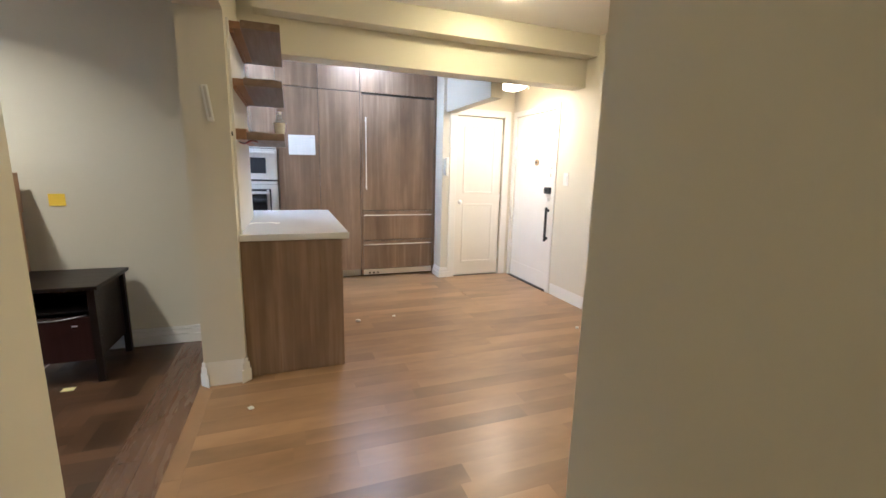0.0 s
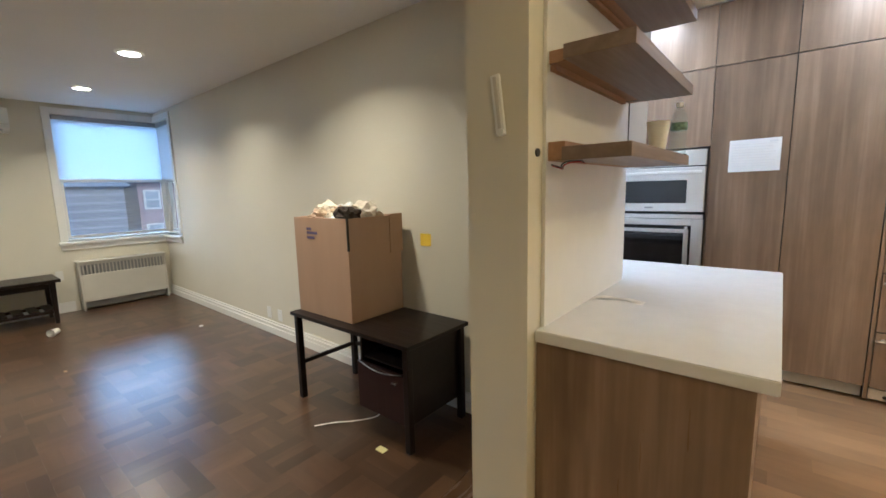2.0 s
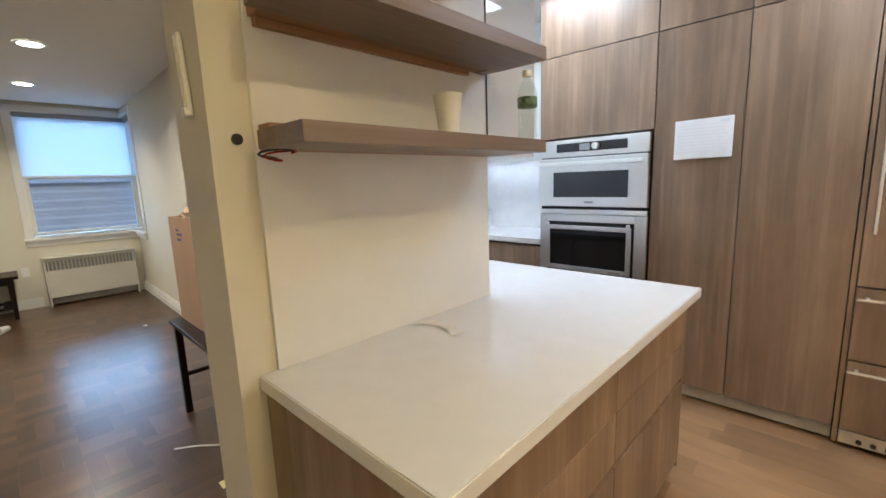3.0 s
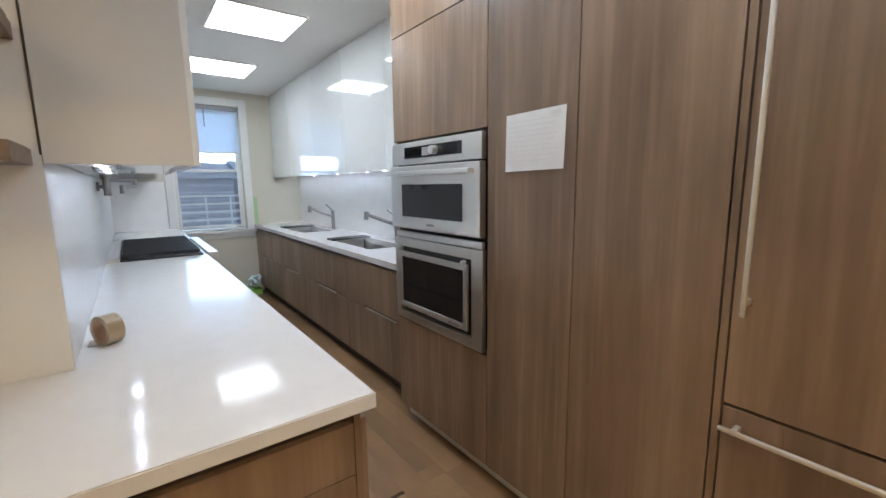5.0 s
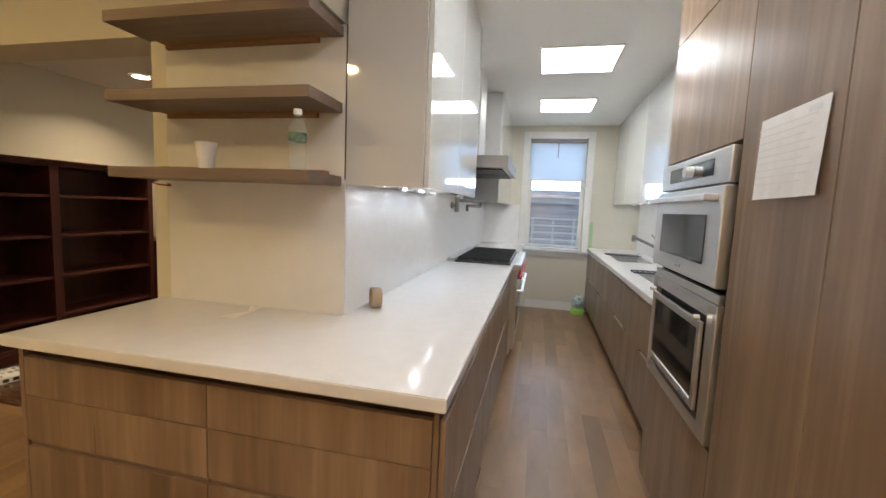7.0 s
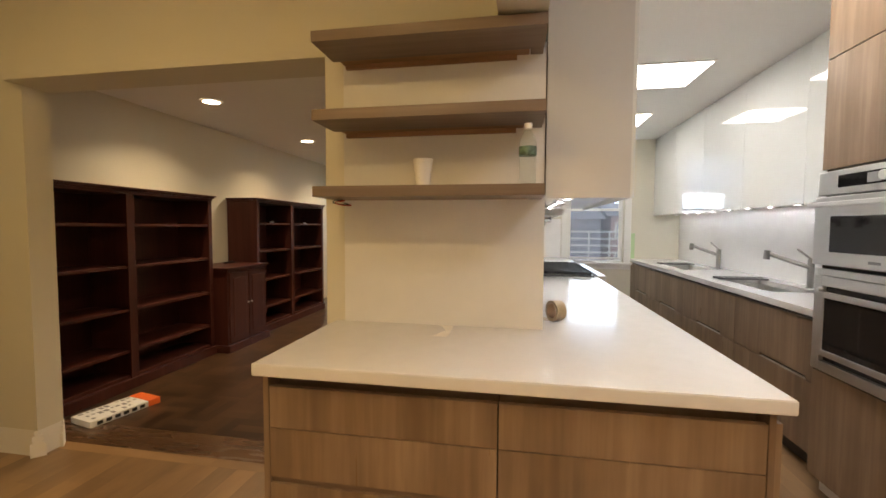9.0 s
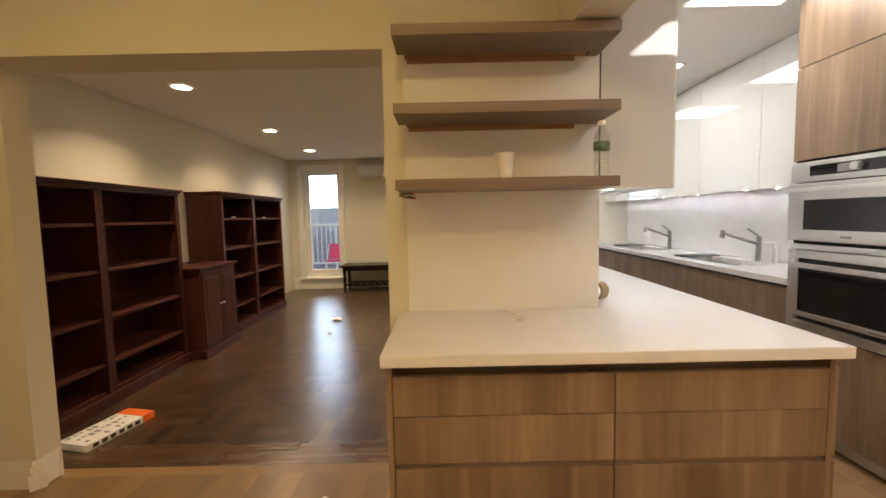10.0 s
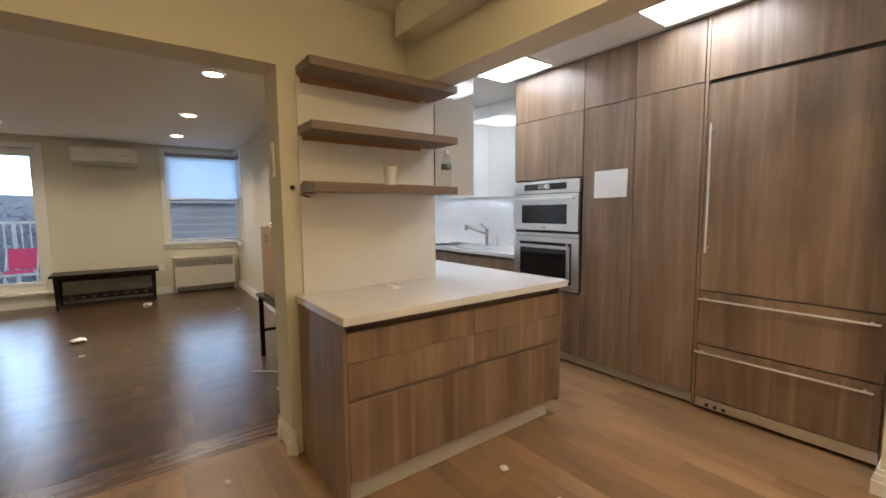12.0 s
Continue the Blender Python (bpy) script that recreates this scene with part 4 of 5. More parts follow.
tr = thing("tape_roll", (-0.185, 4.295, 0.915), "roll of tan packing tape standing on the worktop", "tape")
bm = lathe(bmesh.new(), [(0.037, -0.024), (0.048, -0.024), (0.048, 0.024), (0.037, 0.024), (0.037, -0.024)], 32)
bmesh.ops.rotate(bm, verts=bm.verts, cent=(0, 0, 0), matrix=Matrix.Rotation(radians(-58), 3, "Z") @ Matrix.Rotation(radians(90), 3, "Y"))
bmesh.ops.translate(bm, verts=bm.verts, vec=(-0.185, 4.295, 0.964))
smooth(part("tape", bm, TAPE, tr))
bm = lathe(bmesh.new(), [(0.034, -0.0245), (0.0372, -0.0245), (0.0372, 0.0245), (0.034, 0.0245), (0.034, -0.0245)], 32)
bmesh.ops.rotate(bm, verts=bm.verts, cent=(0, 0, 0), matrix=Matrix.Rotation(radians(-58), 3, "Z") @ Matrix.Rotation(radians(90), 3, "Y"))
bmesh.ops.translate(bm, verts=bm.verts, vec=(-0.185, 4.295, 0.964))
smooth(part("core", bm, CARD, tr))
box("loose_end", (-0.25, 4.24, 0.9155), (-0.18, 4.285, 0.9165), TAPE, tr, bev=0)

sc = thing("paper_strip", (0.08, 3.83, 0.915), "thin cream paper offcut lying on the worktop", "paper scrap")
bm = bmesh.new()
n = 12
rows = []
for k in range(n + 1):
    u = k / n
    wd = 0.030 * (0.35 + abs(u - 0.5) * 1.5)
    rows.append([bm.verts.new((0.012 + 0.20 * u, 3.80 + 0.03 * math.sin(3 * u) + sgn * wd, 0.9165 + 0.005 * math.sin(u * 7) ** 2)) for sgn in (-1, 1)])
for a, b in zip(rows, rows[1:]):
    bm.faces.new((a[0], a[1], b[1], b[0]))
part("sheet", bm, plain("cream_paper", (0.68, 0.645, 0.575), 0.7), sc)


def puck(parent, x, y, z):
    ring = [(0.022, -0.001), (0.022, -0.007), (0.024, -0.008), (0.031, -0.008), (0.033, -0.006), (0.033, -0.001)]
    smooth(part("puck_light", lathe(bmesh.new(), ring, 20, (x, y, z)), CHROME, parent))
    cyl("puck_lens", (x, y, z - 0.004), (x, y, z - 0.001), 0.011, PUCKGLOW, parent, seg=16)


def wall_unit(x0, x1, y0, y1, z0, z1, doors, front_up, end, label, pucks):
    """Wall cabinet: carcass, lacquered doors on the face at y1 (or y0 for the sink side), lights beneath."""
    u = thing("wall_cabinet", ((x0 + x1) / 2, (y0 + y1) / 2, z0), label, "cabinet", "gloss wall cabinets")
    face = 0.02
    if front_up:
        box("carcass", (x0 + 0.002, y0, z0), (x1 - 0.002, y1 - face, z1), GREIGE, u, bev=0.001)
    else:
        box("carcass", (x0 + 0.002, y0 + face, z0), (x1 - 0.002, y1, z1), GREIGE, u, bev=0.001)
    for k in range(doors):
        xa = x0 + (x1 - x0) * k / doors
        xb = x0 + (x1 - x0) * (k + 1) / doors
        yy = (y1 - face + 0.001, y1) if front_up else (y0, y0 + face - 0.001)
        box("door", (xa + 0.0015, yy[0], z0 - 0.012), (xb - 0.0015, yy[1], z1 - 0.004), GLOSS, u, bev=0.001)
    if end:
        box("end_panel", (x1 - 0.001, y0, z0 - 0.012), (x1 + 0.018, y1 - face, z1 - 0.004), GREIGE, u, "smooth greige lacquered end panel", bev=0.001)
    ym = (y0 + y1) / 2
    for k in range(pucks):
        puck(u, x0 + (x1 - x0) * (k + 0.5) / pucks, ym - 0.075 if front_up else ym + 0.06, z0)
    return u


wall_unit(-1.25, -0.006, 4.226, 4.582, 1.490, ZK - 0.003, 2, True, True, "tall glossy white wall cabinets with a greige end", 4)
wall_unit(KX + 0.01, -2.77, 4.226, 4.60, 1.497, ZK - 0.003, 3, True, True, "glossy white wall cabinet beyond the hood", 2)
wall_unit(KX + 0.01, -0.58, 6.0, KN - 0.003, 1.54, ZK - 0.003, 5, False, False, "long row of glossy white wall cabinets over the sinks", 11)
# thin dark strip added as the shadow line in this corner
tagged(box("shadow_strip", (SX + 0.0145, 4.2205, 1.50), (SX + 0.018, 4.2245, 2.125), DARKGAP, bev=0), "dark strip put in as shadow between shelves and cabinet", "filler strip")

# hood, pot filler, range
hd = thing("range_hood", (-2.13, 4.5, 1.72), "brushed steel chimney hood over the range", "range hood")
box("canopy", (-2.72, 4.227, 1.724), (-1.66, 4.765, 1.822), DARKSTEEL, hd, bev=0.003)
part("filter", boxes(((-2.68, 4.27, 1.714), (-2.21, 4.72, 1.724)), ((-2.17, 4.27, 1.714), (-1.70, 4.72, 1.724)), bev=0.003), BLACK, hd)
box("chimney", (-2.36, 4.227, 1.822), (-2.01, 4.48, ZK - 0.003), STEEL, hd, bev=0.002)
pf = thing("pot_filler", (-2.15, 4.226, 1.40), "brushed steel folding pot filler on the backsplash", "faucet")
cyl("wall_flange", (-2.15, 4.226, 1.425), (-2.15, 4.240, 1.425), 0.03, DARKSTEEL, pf)
cyl("valve_body", (-2.15, 4.28, 1.365), (-2.15, 4.28, 1.50), 0.021, DARKSTEEL, pf)
cyl("valve_stem", (-2.15, 4.240, 1.425), (-2.15, 4.28, 1.425), 0.012, DARKSTEEL, pf)
tube("arm", [(-2.15, 4.28, 1.472), (-2.57, 4.44, 1.472), (-2.57, 4.44, 1.425), (-2.25, 4.36, 1.425), (-2.25, 4.36, 1.375)], 0.014, DARKSTEEL, pf)
cyl("lever", (-2.15, 4.28, 1.372), (-2.09, 4.30, 1.372), 0.007, DARKSTEEL, pf)

rg = thing("range_cooker", (-2.65, 4.55, 0), "wide professional steel gas range with red knobs", "range cooker")
RX0, RX1 = -3.245, -2.055
box("body", (RX0, 4.228, 0.10), (RX1, 4.83, 0.905), STEEL, rg)
box("kick_board", (RX0 + 0.02, 4.30, 0.0), (RX1 - 0.02, 4.78, 0.10), BLACK, rg)
box("cooktop", (RX0 + 0.01, 4.30, 0.905), (RX1 - 0.01, 4.80, 0.925), BLACK, rg, bev=0.004)
box("back_guard", (RX0, 4.228, 0.905), (RX1, 4.298, 0.945), STEEL, rg)
box("front_ledge", (RX0, 4.83, 0.865), (RX1, 4.90, 0.93), STEEL, rg, bev=0.012)
part("control_panel", boxes(((RX0, 4.83, 0.745), (RX1, 4.868, 0.864)), bev=0.004), STEEL, rg)
for k in range(4):
    xa = RX0 + 0.03 + k * 0.284
    gr = bmesh.new()
    for j in range(5):
        add_box(gr, (xa + 0.008 + j * 0.058, 4.315, 0.935), (xa + 0.020 + j * 0.058, 4.785, 0.955))
    for j in range(4):
        add_box(gr, (xa + 0.008, 4.33 + j * 0.145, 0.928), (xa + 0.252, 4.342 + j * 0.145, 0.95))
    part("grate", gr, BLACK, rg)
    if k < 3:
        box("divider_strip", (xa + 0.262, 4.31, 0.925), (xa + 0.282, 4.79, 0.951), STEEL, rg)
    for yb in (4.43, 4.67):
        cyl("burner", (xa + 0.14, yb, 0.925), (xa + 0.14, yb, 0.936), 0.045, CHROME, rg)
for k in range(9):
    x = RX0 + 0.09 + k * 0.127
    cyl("knob", (x, 4.868, 0.805), (x, 4.905, 0.805), 0.024, RED, rg, "dark red control knob", r2=0.02)
for xa, xb in ((RX0 + 0.01, -2.80), (-2.79, RX1 - 0.01)):
    d = box("oven_door", (xa, 4.832, 0.15), (xb, 4.868, 0.735), STEEL, rg, bev=0.004)
    tube("door_handle", [(xa + 0.04, 4.87, 0.68), (xa + 0.04, 4.915, 0.68), (xb - 0.04, 4.915, 0.68), (xb - 0.04, 4.87, 0.68)], 0.013, CHROME, d)
    box("door_window", (xa + 0.10, 4.866, 0.30), (xb - 0.10, 4.871, 0.58), BLACKGLASS, d)

far = thing("base_cabinet", (-3.87, 4.5, 0), "taupe wood-grain base cabinet by the window", "cabinet")
box("carcass", (KX + 0.004, 4.228, 0.10), (-3.252, 4.795, 0.874), LAM, far)
box("kick_board", (KX + 0.004, 4.25, 0.0), (-3.252, 4.745, 0.10), KICK, far)
for xa, xb in ((KX + 0.006, -3.88), (-3.876, -3.255)):
    box("door", (xa, 4.797, 0.11), (xb, 4.815, 0.85), LAM, far)
tagged(box("worktop", (KX + 0.004, 4.226, 0.875), (-3.252, 4.845, 0.915), QUARTZ, bev=0.003), "white quartz worktop beyond the range", "worktop")

# ---- sink side ----
NB = 5.72
xs = [KX + 0.004, -3.55, -2.57, -1.59, -0.579]
for k, (xa, xb) in enumerate(zip(xs, xs[1:])):
    u = thing("base_cabinet", ((xa + xb) / 2, 6.0, 0), "taupe wood-grain sink base cabinet with slotted grips", "cabinet", "sink-side base cabinets")
    box("carcass", (xa, NB + 0.022, 0.10), (xb, KN - 0.005, 0.70), DARKGAP, u, bev=0)
    # rail and kick board in the gap colour: shade of their recesses painted
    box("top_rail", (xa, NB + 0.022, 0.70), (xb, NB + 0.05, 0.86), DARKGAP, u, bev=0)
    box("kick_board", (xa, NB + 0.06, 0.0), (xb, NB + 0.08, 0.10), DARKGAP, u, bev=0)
    w0, w1 = xa + 0.33 * (xb - xa), xa + 0.78 * (xb - xa)
    lower = box("drawer_front", (xa + 0.0015, NB, 0.105), (xb - 0.0015, NB + 0.02, 0.505), LAM, u, bev=0.0015)
    part("drawer_front", boxes(((xa + 0.0015, NB, 0.530), (xb - 0.0015, NB + 0.02, 0.852)), ((xa + 0.0015, NB, 0.509), (w0, NB + 0.02, 0.530)), ((w1, NB, 0.509), (xb - 0.0015, NB + 0.02, 0.530))), LAM, u)
    box("grip_lip", (w0, NB + 0.004, 0.506), (w1, NB + 0.016, 0.512), KICK, u, bev=0)

SINKS = ((-2.22, -1.42), (-3.72, -2.98))
top = thing("worktop", (-2.5, 6.0, 0.875), "white quartz sink worktop with two cutouts", "worktop")
Y0c, Y1c = 5.86, 6.20
edges = [KX + 0.003]
for a, b in sorted(SINKS):
    edges += [a, b]
edges.append(-0.578)
for k in range(0, len(edges), 2):
    box("slab", (edges[k], NB - 0.015, 0.875), (edges[k + 1], KN - 0.016, 0.915), QUARTZ, top, bev=0)
for a, b in SINKS:
    box("front_rail", (a, NB - 0.015, 0.875), (b, Y0c, 0.915), QUARTZ, top, bev=0)
    box("back_rail", (a, Y1c, 0.875), (b, KN - 0.016, 0.915), QUARTZ, top, bev=0)
tagged(box("backsplash", (KX + 0.003, KN - 0.014, 0.9155), (-0.578, KN - 0.002, 1.538), SPLASH, bev=0.001), "white quartz slab backsplash behind the sinks", "backsplash")
for (a, b), fx in zip(SINKS, (-1.68, -3.12)):
    s = thing("sink", ((a + b) / 2, 6.03, 0.70), "undermount stainless steel sink with a small drain rack at one end", "sink")
    part("basin", boxes(((a - 0.01, Y0c - 0.01, 0.705), (b + 0.01, Y1c + 0.01, 0.715)), ((a - 0.012, Y0c - 0.012, 0.715), (a - 0.002, Y1c + 0.012, 0.874)), ((b + 0.002, Y0c - 0.012, 0.715), (b + 0.012, Y1c + 0.012, 0.874)),
                        ((a - 0.002, Y0c - 0.012, 0.715), (b + 0.002, Y0c - 0.002, 0.874)), ((a - 0.002, Y1c + 0.002, 0.715), (b + 0.002, Y1c + 0.012, 0.874)), bev=0.002), STEEL, s)
    cyl("drain", ((a + b) / 2, 6.03, 0.715), ((a + b) / 2, 6.03, 0.72), 0.045, CHROME, s)
    tray = bmesh.new()
    add_box(tray, (a - 0.01, Y0c - 0.03, 0.9155), (a + 0.012, Y1c + 0.02, 0.934), 0.004)
    add_box(tray, (a + 0.09, Y0c - 0.03, 0.9155), (a + 0.105, Y1c + 0.02, 0.930), 0.003)
    for k in range(9):
        y = Y0c - 0.02 + k * 0.045
        add_box(tray, (a + 0.012, y, 0.918), (a + 0.09, y + 0.022, 0.928))
    part("drain_tray", tray, DARKPL, s, "dark grey slatted drain tray")
    f = thing("faucet", (fx, 6.26, 0.915), "brushed steel angular pull-out kitchen faucet", "faucet", "sink faucets")
    cyl("base", (fx, 6.26, 0.9155), (fx, 6.26, 0.925), 0.030, DARKSTEEL, f)
    cyl("column", (fx, 6.26, 0.925), (fx, 6.26, 1.13), 0.021, DARKSTEEL, f)
    tube("spout", [(fx, 6.25, 1.07), (fx - 0.10, 6.13, 1.125), (fx - 0.17, 6.05, 1.165)], 0.016, DARKSTEEL, f)
    cyl("spray_head", (fx - 0.165, 6.056, 1.185), (fx - 0.168, 6.05, 1.115), 0.022, DARKSTEEL, f)
    tube("lever", [(fx, 6.26, 1.13), (fx - 0.03, 6.245, 1.155), (fx - 0.075, 6.21, 1.20)], 0.008, DARKSTEEL, f)
sd = thing("soap_dispenser", (-1.52, 6.27, 0.915), "small steel soap pump beside the sink", "soap dispenser")
cyl("body", (-1.52, 6.27, 0.9155), (-1.52, 6.27, 1.05), 0.024, CHROME, sd)
tube("nozzle", [(-1.52, 6.27, 1.05), (-1.52, 6.27, 1.08), (-1.56, 6.22, 1.08)], 0.008, CHROME, sd)

# ---- tall units ----
TY = 5.61


def front(u, name, x0, x1, z0, z1, label="", mat=LAM):
    return box(name, (x0 + 0.0016, TY, z0 + 0.0016), (x1 - 0.0016, TY + 0.02, z1 - 0.0016), mat, u, label, bev=0.0012)


oc = thing("oven_cabinet", (-0.19, 6.0, 0), "tall taupe wood-grain cabinet housing two ovens", "cabinet", "tall kitchen units")
part("carcass", boxes(((-0.577, TY + 0.022, 0.10), (-0.572, KN - 0.004, ZK - 0.003)), ((0.178, TY + 0.022, 0.10), (0.188, KN - 0.004, ZK - 0.003)), ((-0.572, 6.20, 0.10), (0.178, KN - 0.004, ZK - 0.003)),
                     ((-0.572, TY + 0.022, 0.10), (0.178, 6.2, 0.64)), ((-0.572, TY + 0.022, 1.66), (0.178, 6.2, ZK - 0.003))), LAM, oc)
box("kick_board", (-0.577, TY + 0.06, 0.008), (0.188, TY + 0.08, 0.098), KICK, oc)
front(oc, "drawer_front", -0.577, 0.188, 0.10, 0.645)
front(oc, "door", -0.577, 0.188, 1.645, 2.182)
front(oc, "door", -0.577, 0.188, 2.185, ZK - 0.006)

for xa, xb, lab in ((0.190, 0.625, "tall taupe wood-grain pantry door with a taped notice"), (0.627, 1.088, "tall taupe wood-grain pantry cabinet door")):
    u = thing("tall_cabinet", ((xa + xb) / 2, 6.0, 0), lab, "cabinet", "tall kitchen units")
    box("carcass", (xa, TY + 0.022, 0.10), (xb, KN - 0.004, ZK - 0.003), DARKGAP, u, bev=0)
    box("kick_board", (xa, TY + 0.06, 0.008), (xb, TY + 0.08, 0.098), KICK, u)
    front(u, "door", xa, xb, 0.10, 2.182)
    front(u, "door", xa, xb, 2.185, ZK - 0.006)

fr = thing("fridge_freezer", (1.55, 6.0, 0), "built-in fridge with taupe wood-grain fronts and steel bar handles", "refrigerator")
box("carcass", (1.10, TY + 0.022, 0.10), (2.0, KN - 0.004, ZK - 0.003), DARKGAP, fr, bev=0)
front(fr, "filler", 1.090, 1.112, 0.02, ZK - 0.006)
front(fr, "filler", 1.997, 2.028, 0.0, ZK - 0.006)
front(fr, "top_panel", 1.112, 1.997, 2.187, ZK - 0.006)
front(fr, "fridge_door", 1.114, 1.995, 0.828, 2.163)
front(fr, "drawer_front", 1.114, 1.995, 0.462, 0.822)
front(fr, "drawer_front", 1.114, 1.995, 0.098, 0.456)
part("vent_grille", boxes(((1.115, TY + 0.004, 0.025), (1.995, TY + 0.02, 0.092)), bev=0.003), STEEL, fr)
for k in range(3):
    cyl("leveler", (1.19 + 0.05 * k, TY + 0.003, 0.05), (1.19 + 0.05 * k, TY - 0.004, 0.05), 0.011, BLACK, fr)


def bar_handle(u, a, b):
    a, b = Vector(a), Vector(b)
    d = (b - a).normalized() * 0.03
    bm = bmesh.new()
    lo = Vector((min(a.x, b.x) - 0.0065, TY - 0.043, min(a.z, b.z) - 0.0065))
    hi = Vector((max(a.x, b.x) + 0.0065, TY - 0.030, max(a.z, b.z) + 0.0065))
    add_box(bm, lo, hi, 0.005)
    for p in (a + d, b - d):
        add_box(bm, (p.x - 0.007, TY - 0.031, p.z - 0.007), (p.x + 0.007, TY + 0.001, p.z + 0.007), 0.002)
    part("bar_handle", bm, CHROME, u, "brushed steel bar handle")


bar_handle(fr, (1.150, 0, 1.085), (1.150, 0, 1.905))
bar_handle(fr, (1.125, 0, 0.772), (1.965, 0, 0.772))
bar_handle(fr, (1.120, 0, 0.412), (1.960, 0, 0.412))

ov = thing("speed_oven", (-0.20, 5.65, 1.166), "stainless steel built-in combination oven with a dark window", "oven")
OX0, OX1 = -0.568, 0.173
box("chassis", (OX0 + 0.02, TY + 0.01, 1.17), (OX1 - 0.02, 6.10, 1.625), BLACK, ov, bev=0)
pnl = box("control_panel", (OX0, TY - 0.018, 1.518), (OX1, TY + 0.01, 1.632), STEEL, ov, bev=0.004)
box("display", (OX0 + 0.13, TY - 0.0205, 1.548), (OX1 - 0.13, TY - 0.017, 1.606), BLACKGLASS, pnl)
cyl("dial", (-0.155, TY - 0.021, 1.577), (-0.155, TY - 0.05, 1.577), 0.021, STEEL, pnl)
box("light_bar", (-0.27, TY - 0.0215, 1.556), (-0.20, TY - 0.020, 1.598), GREYPL, pnl, bev=0)
dr = box("oven_door", (OX0, TY - 0.030, 1.180), (OX1, TY + 0.008, 1.510), STEEL, ov, bev=0.005)
box("door_window", (OX0 + 0.115, TY - 0.0335, 1.245), (OX1 - 0.115, TY - 0.029, 1.415), BLACKGLASS, dr)
part("door_handle", boxes(((OX0 + 0.02, TY - 0.078, 1.460), (OX1 - 0.02, TY - 0.060, 1.482)), ((OX0 + 0.035, TY - 0.060, 1.460), (OX0 + 0.065, TY - 0.028, 1.482)),
                          ((OX1 - 0.065, TY - 0.060, 1.460), (OX1 - 0.035, TY - 0.028, 1.482)), bev=0.004), CHROME, dr, "flat brushed steel handle bar")
part("badge", boxes(((-0.225, TY - 0.032, 1.205), (-0.165, TY - 0.0295, 1.217))), GREYPL, dr)
ov2 = thing("wall_oven", (-0.20, 5.65, 0.65), "stainless steel wall oven with a wide black glass door", "oven")
box("chassis", (OX0 + 0.02, TY + 0.01, 0.66), (OX1 - 0.02, 6.10, 1.16), BLACK, ov2, bev=0)
box("vent_strip", (OX0 + 0.01, TY - 0.010, 1.128), (OX1 - 0.005, TY + 0.01, 1.160), STEEL, ov2, bev=0.003)
part("frame", rect_frame(bmesh.new(), (OX0 + 0.05, 0.705), (OX1 - 0.075, 1.075), "y", 0.05, TY - 0.014, TY + 0.01, 0.004), STEEL, ov2)
box("frame_side", (OX1 - 0.026, TY - 0.014, 0.655), (OX1, TY + 0.01, 1.125), STEEL, ov2, bev=0.003)
d2 = part("oven_door", rect_frame(bmesh.new(), (OX0 + 0.085, 0.765), (OX1 - 0.12, 1.02), "y", 0.030, TY - 0.026, TY - 0.013, 0.003), STEEL, ov2)
box("door_window", (OX0 + 0.084, TY - 0.021, 0.764), (OX1 - 0.119, TY - 0.012, 1.021), BLACKGLASS, d2)
for x in (OX0 + 0.075, OX1 - 0.105):
    cyl("hinge_knob", (x, TY - 0.025, 1.062), (x, TY - 0.046, 1.062), 0.010, CHROME, d2)
part("badge", boxes(((OX1 - 0.23, TY - 0.028, 0.743), (OX1 - 0.15, TY - 0.0255, 0.752))), GREYPL, d2)

nt = thing("paper_notice", (0.44, TY, 1.57), "white printed paper notice taped on the cabinet door", "paper")
bm = bmesh.new()
g = []
for i in range(7):
    g.append([])
    for j in range(6):
        u, v = i / 6, j / 5
        g[i].append(bm.verts.new((0.300 + 0.283 * u, TY - 0.002 - 0.006 * math.sin(u * 5) ** 2 * (1 - v) - 0.004 * (1 - v), 1.46 + 0.215 * v + 0.004 * (u - 0.5))))
for i in range(6):
    for j in range(5):
        bm.faces.new((g[i][j], g[i + 1][j], g[i + 1][j + 1], g[i][j + 1]))
part("sheet", bm, PAPER, nt)
LIGHTINK = plain("faint_print", (0.73, 0.73, 0.735), 0.7)
for k in range(9):
    z = 1.64 - 0.018 * k
    box("print_line", (0.315, TY - 0.0115, z), (0.56 - 0.02 * (k % 3), TY - 0.011, z + 0.003), LIGHTINK, nt, bev=0)
box("print_block", (0.52, TY - 0.0085, 1.648), (0.565, TY - 0.008, 1.662), LIGHTINK, nt, bev=0)

# ---- kitchen end ----
gb = thing("cleaning_bag", (-4.36, 5.62, 0), "green and clear plastic dustpan bag on the floor", "bag")
box("tray", (-4.44, 5.54, 0.0), (-4.28, 5.70, 0.075), GREEN, gb, bev=0.01)
crumple("wrap", (-4.36, 5.62, 0.07), 0.085, 51, plain("pale_plastic_wrap", (0.55, 0.66, 0.66), 0.25, var=0.2), gb, 1.1)
tagged(box("green_tape", (KX + 0.001, 5.715, 0.92), (KX + 0.003, 5.765, 1.28), plain("pale_green_tape", (0.45, 0.62, 0.33), 0.6), bev=0), "strip of pale green masking tape on the wall", "tape")

# ---- foyer doors ----


def panel_moulding(bm, x0, x1, z0, z1, y):
    w = 0.022
    for lo, hi in (((x0, y - 0.012, z0), (x0 + w, y, z1)), ((x1 - w, y - 0.012, z0), (x1, y, z1)), ((x0 + w, y - 0.012, z0), (x1 - w, y, z0 + w)), ((x0 + w, y - 0.012, z1 - w), (x1 - w, y, z1))):
        add_box(bm, lo, hi, 0.004)


